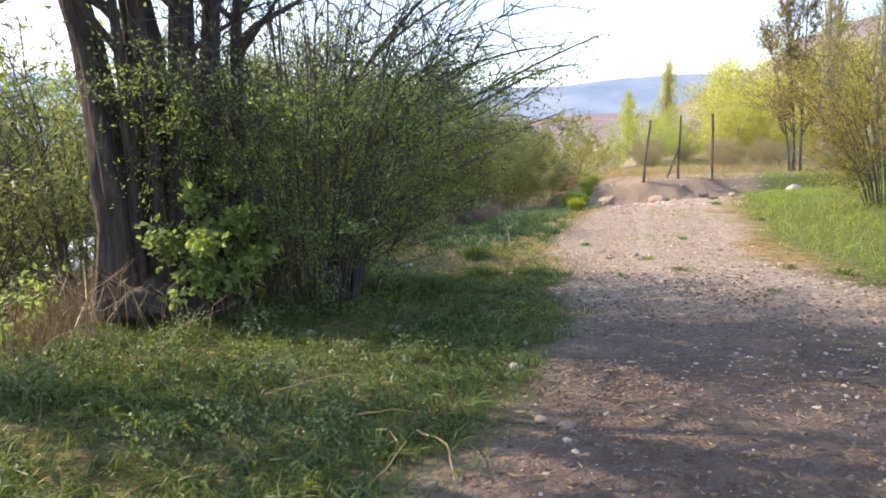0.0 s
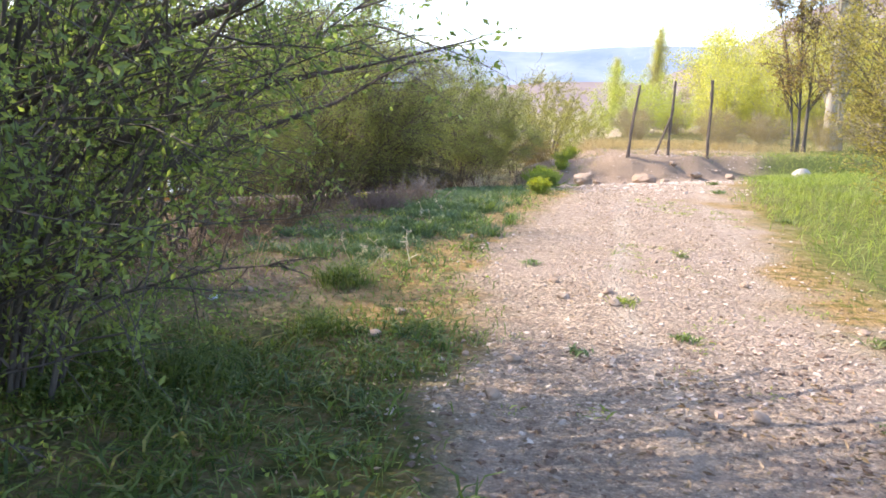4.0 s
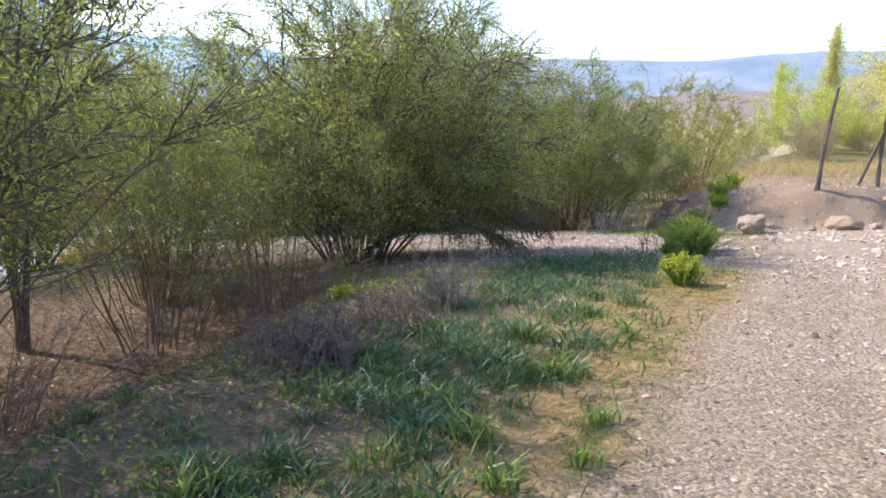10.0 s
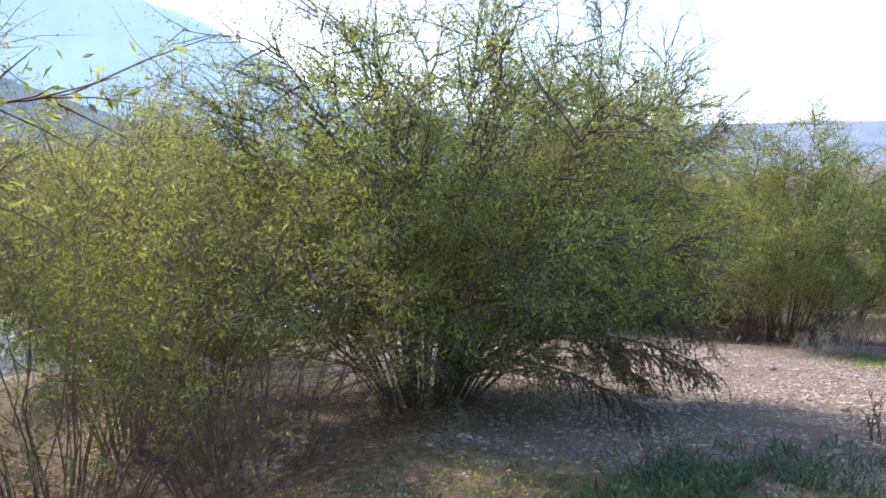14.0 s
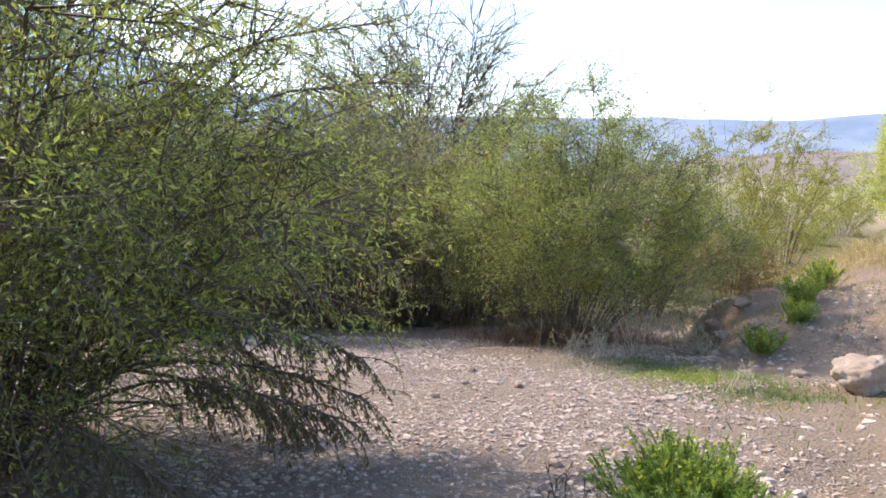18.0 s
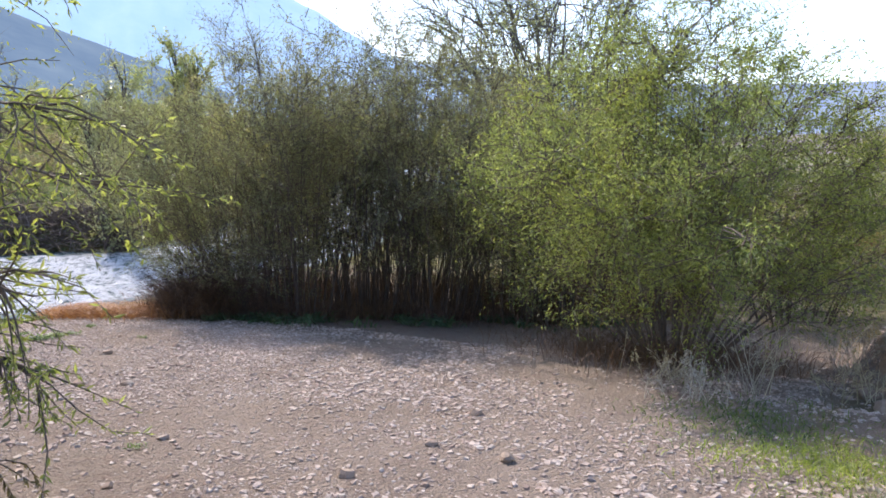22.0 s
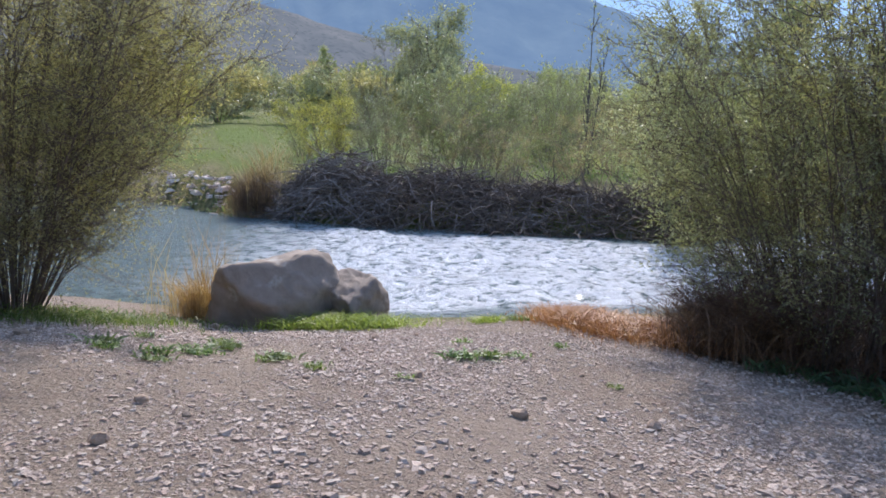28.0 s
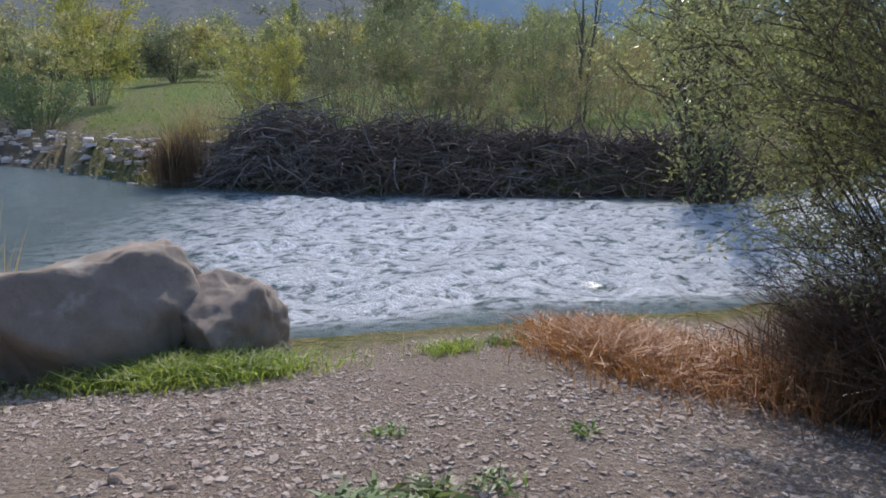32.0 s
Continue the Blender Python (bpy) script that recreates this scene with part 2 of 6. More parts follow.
def ground_material():
    m, nt, p = shader("earth_and_gravel")

    def mask(name):
        a = nt.nodes.new("ShaderNodeAttribute")
        a.attribute_name = name
        return a.outputs["Fac"]

    fine, mid, wide = noise_of(nt, 55, 6, 0.7), noise_of(nt, 9, 5, 0.6), noise_of(nt, 0.8, 4)
    v = node(nt, "ShaderNodeTexVoronoi", Scale=85)
    nt.links.new(place(nt), v.inputs["Vector"])
    v2 = node(nt, "ShaderNodeTexVoronoi", Scale=33)
    nt.links.new(place(nt), v2.inputs["Vector"])
    grit = ramp(nt, fine, [(0.3, (0.225, 0.178, 0.135)), (0.5, (0.385, 0.315, 0.245)), (0.72, (0.56, 0.485, 0.40))])
    for vor, share in ((v, 0.75), (v2, 0.6)):
        one = nt.nodes.new("ShaderNodeSeparateColor")
        nt.links.new(vor.outputs["Color"], one.inputs[0])
        grit = mixed(nt, share, grit, ramp(nt, one.outputs[0], [(0.0, (0.68, 0.65, 0.63)), (0.5, (1.05, 1.03, 1.01)), (1.0, (1.65, 1.6, 1.55))]), "MULTIPLY")
    grit = mixed(nt, ramp(nt, mid, [(0.45, (0, 0, 0)), (0.7, (0.6, 0.6, 0.6))]), grit, (0.26, 0.19, 0.15))
    grit = mixed(nt, ramp(nt, wide, [(0.4, (0, 0, 0)), (0.65, (0.45, 0.45, 0.45))]), grit, (0.45, 0.36, 0.30))
    soil_and_shade = ramp(nt, fine, [(0.3, (0.105, 0.08, 0.064)), (0.55, (0.205, 0.16, 0.13)), (0.75, (0.35, 0.285, 0.235))])
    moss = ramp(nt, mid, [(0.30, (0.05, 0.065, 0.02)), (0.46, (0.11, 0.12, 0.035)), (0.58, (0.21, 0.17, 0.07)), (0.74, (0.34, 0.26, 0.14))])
    # darker and paler patches: bare soil, with dappled light worked into the colour
    soil_and_shade = mixed(nt, ramp(nt, mid, [(0.42, (0, 0, 0)), (0.62, (0.75, 0.75, 0.75))]), soil_and_shade, (0.14, 0.088, 0.062))
    soil_and_shade = mixed(nt, ramp(nt, wide, [(0.45, (0, 0, 0)), (0.68, (0.5, 0.5, 0.5))]), soil_and_shade, (0.31, 0.23, 0.175))
    gold = ramp(nt, mid, [(0.30, (0.10, 0.11, 0.03)), (0.42, (0.23, 0.19, 0.06)), (0.52, (0.38, 0.25, 0.105)), (0.72, (0.47, 0.34, 0.19))])
    moss = mixed(nt, mask("gold"), moss, gold)
    turf = ramp(nt, mid, [(0.3, (0.075, 0.115, 0.025)), (0.7, (0.17, 0.21, 0.05))])
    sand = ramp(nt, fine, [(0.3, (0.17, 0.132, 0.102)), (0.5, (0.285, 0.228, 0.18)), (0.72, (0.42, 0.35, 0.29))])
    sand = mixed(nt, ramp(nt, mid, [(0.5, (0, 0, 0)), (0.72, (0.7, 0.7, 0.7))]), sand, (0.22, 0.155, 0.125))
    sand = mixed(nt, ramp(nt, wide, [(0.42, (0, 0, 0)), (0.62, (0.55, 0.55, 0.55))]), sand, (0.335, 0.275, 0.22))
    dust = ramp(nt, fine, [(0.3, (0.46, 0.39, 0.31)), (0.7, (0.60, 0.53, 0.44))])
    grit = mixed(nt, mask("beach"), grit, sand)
    grit = mixed(nt, mask("rut"), grit, dust)
    earth = ramp(nt, fine, [(0.3, (0.25, 0.18, 0.13)), (0.5, (0.37, 0.275, 0.205)), (0.72, (0.50, 0.395, 0.31))])
    c = mixed(nt, mask("soil_and_shade"), grit, soil_and_shade)
    c = mixed(nt, mask("earth"), c, earth)
    c = mixed(nt, mask("moss"), c, moss)
    c = mixed(nt, mask("turf"), c, turf)
    nt.links.new(c, p.inputs["Base Color"])
    p.inputs["Roughness"].default_value = 0.95
    p.inputs["Specular IOR Level"].default_value = 0.1
    s = nt.nodes.new("ShaderNodeMath")
    s.operation = "MULTIPLY_ADD"
    nt.links.new(v2.outputs["Distance"], s.inputs[0])
    s.inputs[1].default_value = -0.8
    nt.links.new(fine, s.inputs[2])
    h = nt.nodes.new("ShaderNodeMath")
    h.operation = "MULTIPLY_ADD"
    nt.links.new(mid, h.inputs[0])
    h.inputs[1].default_value = 1.6
    nt.links.new(s.outputs[0], h.inputs[2])
    bumped(nt, p, h.outputs[0], 1.0, 0.03)
    return m


def water_material():
    m, nt, p = shader("river_water")
    mp = nt.nodes.new("ShaderNodeMapping")
    mp.inputs["Rotation"].default_value = (0, 0, radians(-30))
    mp.inputs["Scale"].default_value = (1.0, 0.75, 1.0)
    nt.links.new(place(nt), mp.inputs["Vector"])
    n1 = noise_of(nt, 6.5, 7, 0.72, mp.outputs[0])
    n2 = noise_of(nt, 17, 5, 0.6, mp.outputs[0])
    rough = nt.nodes.new("ShaderNodeAttribute")
    rough.attribute_name = "foam_and_glitter"
    # white patches: foam, and the sun's glitter put into the base colour
    fm = nt.nodes.new("ShaderNodeMath")
    fm.operation = "MULTIPLY"
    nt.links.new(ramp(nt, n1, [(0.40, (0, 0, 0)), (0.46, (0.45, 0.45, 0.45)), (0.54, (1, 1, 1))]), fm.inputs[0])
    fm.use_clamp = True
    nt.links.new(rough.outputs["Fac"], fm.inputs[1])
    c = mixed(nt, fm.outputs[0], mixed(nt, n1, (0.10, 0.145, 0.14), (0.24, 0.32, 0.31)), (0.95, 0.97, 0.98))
    nt.links.new(c, p.inputs["Base Color"])
    p.inputs["Roughness"].default_value = 0.17
    p.inputs["IOR"].default_value = 1.33
    add = nt.nodes.new("ShaderNodeMath")
    add.operation = "MULTIPLY_ADD"
    nt.links.new(n2, add.inputs[0])
    add.inputs[1].default_value = 0.35
    nt.links.new(n1, add.inputs[2])
    bumped(nt, p, add.outputs[0], 1.0, 0.2)
    return m


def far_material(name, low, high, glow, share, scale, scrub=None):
    """Backdrop land some kilometres off; its faint glow stands in for lit air."""
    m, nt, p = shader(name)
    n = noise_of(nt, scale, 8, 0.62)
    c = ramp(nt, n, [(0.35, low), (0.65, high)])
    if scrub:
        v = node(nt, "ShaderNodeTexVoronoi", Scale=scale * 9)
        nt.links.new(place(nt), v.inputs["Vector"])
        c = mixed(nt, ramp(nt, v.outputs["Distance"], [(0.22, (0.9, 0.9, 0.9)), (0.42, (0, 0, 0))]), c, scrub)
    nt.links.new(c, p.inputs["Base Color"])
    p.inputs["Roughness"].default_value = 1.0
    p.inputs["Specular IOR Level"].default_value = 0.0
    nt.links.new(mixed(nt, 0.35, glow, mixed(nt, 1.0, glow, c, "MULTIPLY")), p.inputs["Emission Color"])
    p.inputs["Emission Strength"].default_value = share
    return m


GROUND = ground_material()
WATER = water_material()
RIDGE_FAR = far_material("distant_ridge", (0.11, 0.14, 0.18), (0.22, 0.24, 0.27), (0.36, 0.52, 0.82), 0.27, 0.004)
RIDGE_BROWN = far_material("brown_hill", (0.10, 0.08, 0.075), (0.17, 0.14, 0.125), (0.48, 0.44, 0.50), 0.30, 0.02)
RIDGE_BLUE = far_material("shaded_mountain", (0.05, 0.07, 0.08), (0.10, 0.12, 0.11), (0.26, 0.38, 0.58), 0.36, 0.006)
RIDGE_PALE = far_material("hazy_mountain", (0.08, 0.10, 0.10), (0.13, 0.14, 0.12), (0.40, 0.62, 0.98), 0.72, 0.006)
# base lowered to put this hillside's shade into its colour
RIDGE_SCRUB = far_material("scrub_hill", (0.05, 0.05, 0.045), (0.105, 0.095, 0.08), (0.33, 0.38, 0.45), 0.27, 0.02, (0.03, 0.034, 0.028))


# ---- mesh tools ----
def mesh_of(name, verts, faces, material, smooth=False):
    """A mesh from an (n, 3) array of places and an (m, 3 or 4) array of corners."""
    verts, faces = np.asarray(verts, np.float32).reshape(-1, 3), np.asarray(faces, np.int32)
    me = bpy.data.meshes.new(name)
    me.vertices.add(len(verts))
    me.vertices.foreach_set("co", verts.ravel())
    me.loops.add(faces.size)
    me.loops.foreach_set("vertex_index", faces.ravel())
    me.polygons.add(len(faces))
    me.polygons.foreach_set("loop_start", np.arange(0, faces.size, faces.shape[1], dtype=np.int32))
    me.polygons.foreach_set("use_smooth", np.full(len(faces), smooth))
    me.update(calc_edges=True)
    me.materials.append(material)
    return me


def part(name, geo, material, parent=None, label="", smooth=False):
    """One mesh object, under a thing or a part."""
    ob = new(name, mesh_of(name, geo[0], geo[1], material, smooth))
    if parent:
        ob.parent = parent
    return tagged(ob, label)


def thing(name, x, y, z, label, category, group=""):
    ob = new(name)
    ob.location = (x, y, z)
    ob.empty_display_size = 0.2
    return tagged(ob, label, category, group)


def joined(*geos):
    vs, fs, n = [], [], 0
    for v, f in geos:
        v = np.asarray(v).reshape(-1, 3)
        vs.append(v)
        fs.append(np.asarray(f) + n)
        n += len(v)
    return np.concatenate(vs), np.concatenate(fs)


def unit(v):
    return v / np.maximum(np.linalg.norm(v, axis=-1, keepdims=True), 1e-9)


def tubes(lines, radii, sides=5):
    """Tapered tubes round n lines of k points: (n, k, 3) and (n, k)."""
    n, k, _ = lines.shape
    t = unit(np.gradient(lines, axis=1))
    ref = np.where(np.abs(t[..., 2:3]) > 0.9, np.array([1.0, 0, 0]), np.array([0, 0, 1.0]))
    a = unit(np.cross(t, ref))
    b = np.cross(t, a)
    ang = np.arange(sides) * 2 * np.pi / sides
    ring = a[:, :, None] * np.cos(ang)[:, None] + b[:, :, None] * np.sin(ang)[:, None]
    verts = lines[:, :, None] + ring * radii[:, :, None, None]
    i = np.arange(n * k * sides).reshape(n, k, sides)
    nxt = np.roll(i, -1, axis=2)
    faces = np.stack([i[:, :-1], nxt[:, :-1], nxt[:, 1:], i[:, 1:]], -1).reshape(-1, 4)
    return verts.reshape(-1, 3), faces


def blades(roots, ways, length, width, rng, fold=0.15):
    """Leaves: narrow lozenges that start at roots and point along ways."""
    n = len(roots)
    ways = unit(ways)
    side = unit(np.cross(ways, unit(rng.normal(size=(n, 3)))))
    up = np.cross(side, ways)
    length = np.broadcast_to(length, n)[:, None]
    width = np.broadcast_to(width, n)[:, None]
    mid = roots + ways * length * 0.45
    v = np.stack([roots, mid + side * width / 2 + up * width * fold, roots + ways * length - up * length * fold * 0.5, mid - side * width / 2 + up * width * fold], 1)
    return v.reshape(-1, 3), np.arange(4 * n).reshape(n, 4)


def slivers(roots, ways, length, width, rng):
    """Leaves of trees that stay far off: one triangle each."""
    n = len(roots)
    ways = unit(ways)
    side = unit(np.cross(ways, unit(rng.normal(size=(n, 3)))))
    length, width = np.broadcast_to(length, n)[:, None], np.broadcast_to(width, n)[:, None]
    v = np.stack([roots - side * width / 2, roots + side * width / 2, roots + ways * length], 1)
    return v.reshape(-1, 3), np.arange(3 * n).reshape(n, 3)


def spears(roots, ways, length, width, rng, bend=0.25):
    """Grass blades and lance leaves: two quads each, narrow at the tip, bending over."""
    n = len(roots)
    ways = unit(ways)
    side = unit(np.cross(ways, np.array([0, 0, 1.0]) + 0.3 * rng.normal(size=(n, 3))))
    length = np.broadcast_to(length, n)[:, None]
    width = np.broadcast_to(width, n)[:, None]
    out = unit(ways * np.array([1, 1, 0.0]) + 1e-3 * rng.normal(size=(n, 3)))
    m = roots + ways * length * 0.55
    e = roots + (ways + out * bend - np.array([0, 0, bend * 0.6])) * length
    v = np.stack([roots - side * width * 0.3, roots + side * width * 0.3, m + side * width * 0.5, m - side * width * 0.5, e + side * width * 0.08, e - side * width * 0.08], 1)
    i = np.arange(n)[:, None] * 6
    return v.reshape(-1, 3), np.concatenate([i + np.array([0, 1, 2, 3]), i + np.array([3, 2, 4, 5])])


def along(lines, which, u):
    """Places and directions at share u of the chosen lines."""
    k = lines.shape[1]
    f = np.clip(u, 0, 0.9999) * (k - 1)
    j = f.astype(int)
    a, b = lines[which, j], lines[which, j + 1]
    return a + (b - a) * (f - j)[:, None], unit(b - a)


def curved(roots, ways, length, rng, k=5, droop=0.0, wobble=0.1):
    """Lines that start at roots along ways, wander and droop."""
    n = len(roots)
    step = np.broadcast_to(length, n)[:, None] / (k - 1)
    pts, d = [roots], unit(ways)
    for _ in range(k - 1):
        d = unit(d + rng.normal(size=(n, 3)) * wobble - np.array([0, 0, droop]))
        pts.append(pts[-1] + d * step)
    return np.stack(pts, 1)


def hashed(ix, iy, seed):
    h = np.sin(ix * 127.1 + iy * 311.7 + seed * 74.7) * 43758.5453
    return h - np.floor(h)


def rough(x, y, scale, seed=0, octaves=3):
    """Smooth noise of the plan, from -1 to 1."""
    total, amp, norm = 0.0, 1.0, 0.0
    for o in range(octaves):
        fx, fy = x / scale * 2 ** o, y / scale * 2 ** o
        ix, iy = np.floor(fx), np.floor(fy)
        u, v = fx - ix, fy - iy
        u, v = u * u * (3 - 2 * u), v * v * (3 - 2 * v)
        s = seed + 17 * o
        a = hashed(ix, iy, s) * (1 - u) + hashed(ix + 1, iy, s) * u
        b = hashed(ix, iy + 1, s) * (1 - u) + hashed(ix + 1, iy + 1, s) * u
        total, norm, amp = total + amp * (a * (1 - v) + b * v), norm + amp, amp * 0.5
    return total / norm * 2 - 1


def ease(a, b, x):
    t = np.clip((x - a) / (b - a), 0, 1)
    return t * t * (3 - 2 * t)


# ---- the lie of the land ----
WATER_Z = -2.1


def near_shore(y):
    return np.interp(y, [-80, 5, 15, 21, 23.8, 25.4, 27.2, 29.5, 33, 36, 40, 46, 60, 120], [-24, -16, -14.5, -12.4, -11.0, -9.5, -9.1, -9.0, -8.5, -8.4, -9, -12, -20, -45])


def far_shore(y):
    return np.interp(y, [-80, 15, 23, 25.4, 28.6, 32.5, 35.5, 40, 46, 60, 120], [-64, -34, -24.8, -20.6, -18, -16, -14.3, -15.3, -19, -28, -60])


def road_left(y):
    return np.interp(y, [-30, 0, 3, 6, 9, 12, 15.5, 18.5, 22, 26, 32, 60], [-1.0, -0.4, 0.1, 0.8, 1.4, 1.8, 2.7, 3.7, 4.4, 5.6, 7.4, 18])


def road_right(y):
    return np.interp(y, [-30, 0, 5, 9, 12, 17, 24, 32, 60], [4.2, 4.2, 4.2, 4.4, 4.8, 6.3, 9.3, 13, 30])


def bank_rise(x, y):
    """0 at the foot of the stony bank that closes the beach and the end of the track, 1 on its top."""
    foot = np.interp(x, [3.6, 4.2, 4.9, 6, 7.5, 9.5, 13, 20], [36, 30, 27.7, 27.5, 27.5, 27.7, 28.5, 31])
    edge_x = np.interp(y, [31, 34, 45, 80], [3.4, 6.6, 10, 22])
    return ease(0, 1, (y - foot + 0.35 * rough(x, y, 1.2, 8)) / np.interp(x, [5, 7], [2.8, 1.4])) * ease(edge_x - 1.4, edge_x + 0.5, x + 0.35 * rough(x, y, 1.2, 18))


def land(x, y):
    x, y = np.asarray(x, float), np.asarray(y, float)
    plate = 0.03 + 0.05 * rough(x, y, 3.0, 3) * ease(60, 20, np.hypot(x, y - 15)) + 0.0 * x
    plane = np.maximum(0.063 * x - 0.101 * y + 1.674, -1.72 + 0.02 * x)
    k = 0.25
    hh = np.clip(0.5 + 0.5 * (plane - plate) / k, 0, 1)
    low = plane * (1 - hh) + plate * hh - k * hh * (1 - hh)
    top = np.clip(-0.45 + 0.25 * (x - 4.9), -0.7, 0.18) + 0.05 * rough(x, y, 1.0, 28)
    h = low + np.maximum(top - low, 0) * bank_rise(x, y)
    clods = ease(21, 22.5, y) * ease(34, 31, y) * ease(2.8, 3.8, x) * ease(1.2, 0.0, x - road_left(y))
    h = h + clods * 0.07 * rough(x, y, 0.45, 15, 3)
    lip = np.interp(y, [-20, 4, 8, 11, 14, 17, 21], [-3.4, -3.1, -2.6, -0.6, 0.1, 0.3, 0.2])
    fall = np.interp(y, [-20, 9, 12, 15, 18, 21, 23], [0.9, 0.85, 0.9, 0.95, 0.75, 0.25, 0.0])
    h = h - fall * ease(0, 2.4, lip - x + 0.4 * rough(x, y, 1.5, 4))
    h = h + 0.015 * rough(x, y, 0.5, 9, 2) * ease(80, 30, np.hypot(x, y - 15))
    h = h + 0.02 * rough(x, y, 0.28, 19, 2) * ease(0.3, -0.6, x - road_left(y)) * ease(-3.5, -2, x) * ease(22, 18, y)
    # the river's two banks
    d = x - near_shore(y) + 0.35 * rough(x, y, 1.4, 12)
    h = np.minimum(h, WATER_Z + np.where(d > 0, 0.16 * d + 0.07 * np.minimum(d, 1), 0.35 * d))
    h = np.maximum(h, -2.9)
    e = far_shore(y) - x + 0.4 * rough(x, y, 1.6, 13)
    west = WATER_Z - 0.05 + 0.85 * ease(0, 1.8, e) + 0.05 * np.clip(e - 3, 0, 110) + 0.15 * rough(x, y, 6, 21) * ease(2, 8, e)
    h = np.where(e > -2, np.where(e > 0, west, np.minimum(h, WATER_Z + 0.3 * e)), h)
    # gentle country beyond
    r = np.hypot(x, y - 15)
    return h + ease(45, 200, r) * 0.6 * rough(x, y, 40, 30)


def graded(lo, hi, fine, reach):
    """Ruler marks: even steps of size fine from lo to hi, then growing out to the reach."""
    marks, step, s = list(np.arange(lo, hi + fine / 2, fine)), fine, 0
    a, b = [], []
    while s < reach:
        step *= 1.22
        s += step
        a.append(lo - s)
        b.append(hi + s)
    return np.array(a[::-1] + marks + b)


def bare_track(x, y):
    """1 on the track and the gravel, 0 on the verges."""
    wob = 0.35 * rough(x, y, 1.3, 40) + 0.15 * rough(x, y, 0.35, 41)
    a = ease(-0.35, 0.35, x - road_left(y) + wob) * ease(-0.5, 0.6, road_right(y) - x + 2.6 * wob)
    beach = ease(17.0, 20.5, y + 0.8 * wob - 0.28 * np.clip(2.2 - x, 0, 9)) * ease(0.0, 1.0, x - near_shore(y) - 0.3 + wob)
    beach = beach * ease(0.3, -0.8, x - np.interp(y, [16, 20, 24, 27, 29, 34, 45], [2.3, 4.7, 5.0, 4.2, 4.2, 5.6, 8]) + wob) * ease(39, 33, y)
    return np.maximum(a * ease(38, 33, y), beach)


gx, gy = graded(-13, 10, 0.13, 3600), graded(-2, 34, 0.13, 3600)
GX, GY = np.meshgrid(gx, gy)
GZ = land(GX, GY)
idx = np.arange(GX.size).reshape(GX.shape)
gfaces = np.stack([idx[:-1, :-1], idx[:-1, 1:], idx[1:, 1:], idx[1:, :-1]], -1).reshape(-1, 4)
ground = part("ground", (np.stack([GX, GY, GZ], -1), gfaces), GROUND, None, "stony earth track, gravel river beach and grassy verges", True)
tagged(ground, "", "ground", "", "structure")
bare = bare_track(GX, GY)
west_side = ease(0, 2, far_shore(GY) - GX)
patch = ease(-0.25, 0.35, rough(GX, GY, 1.1, 50) + 0.3 * rough(GX, GY, 0.3, 51))
soil_and_shade = (1 - bare) * ease(0.2, 1.2, np.interp(GY, [-20, 4, 8, 11, 17, 21], [-3.0, -2.8, -2.4, -0.6, -0.1, -0.3]) - GX + 0.5) * ease(26, 19, GY)
soil_and_shade = np.maximum(soil_and_shade, np.exp(-(((GX + 3.6) / 2.6) ** 2 + ((GY - 32.2) / 1.9) ** 2) ** 2) * 0.8)
soil_and_shade = np.maximum(soil_and_shade, np.exp(-(((GX + 1.3) / 2.0) ** 2 + ((GY - 21.0) / 1.6) ** 2)) * 0.7)
bank = ease(20.5, 22, GY) * ease(34, 31, GY) * ease(2.5, 3.6, GX) * ease(0.6, -0.4, GX - road_left(GY))
earth_bank = np.maximum(0.9 * ease(0.0, 0.2, bank_rise(GX, GY)) * ease(36, 32, GY) * ease(16, 12, GX), 0.6 * bank * (1 - bare))
bare = bare * (1 - ease(0.1, 0.5, bank_rise(GX, GY)))
soil_and_shade = np.maximum(soil_and_shade, 0.85 * (1 - bare) * ease(8.5, 10.5, GY) * ease(26, 20, GY) * ease(-0.8, -1.6, GX - road_left(GY) + 0.5 * rough(GX, GY, 0.9, 59)) * ease(-14, -10, GX))
# near track: brown soil, with the trees' warm shade put into the colour
soil_and_shade = np.maximum(soil_and_shade, 0.9 * bare * ease(7.6, 5.0, GY + 0.6 * rough(GX, GY, 0.9, 55)))
right_turf = (1 - bare) * ease(-0.3, 0.6, GX - road_right(GY)) * ease(70, 40, GY)
rut_line = GX - np.interp(GY, [5, 10.2, 11.7, 12.7, 15.5, 17.3, 21, 27], [1.9, 2.62, 3.02, 3.29, 4.0, 4.52, 5.6, 7.6]) - 0.06 * rough(GX * 0, GY, 2.0, 33)
rut = np.exp(-(rut_line / 0.07) ** 2) + 0.6 * np.exp(-((rut_line - 1.35) / 0.10) ** 2)
rut = rut * np.clip(0.55 + 0.8 * rough(GX, GY, 0.7, 34), 0, 1) * bare * ease(6, 8, GY) * ease(24, 19, GY)
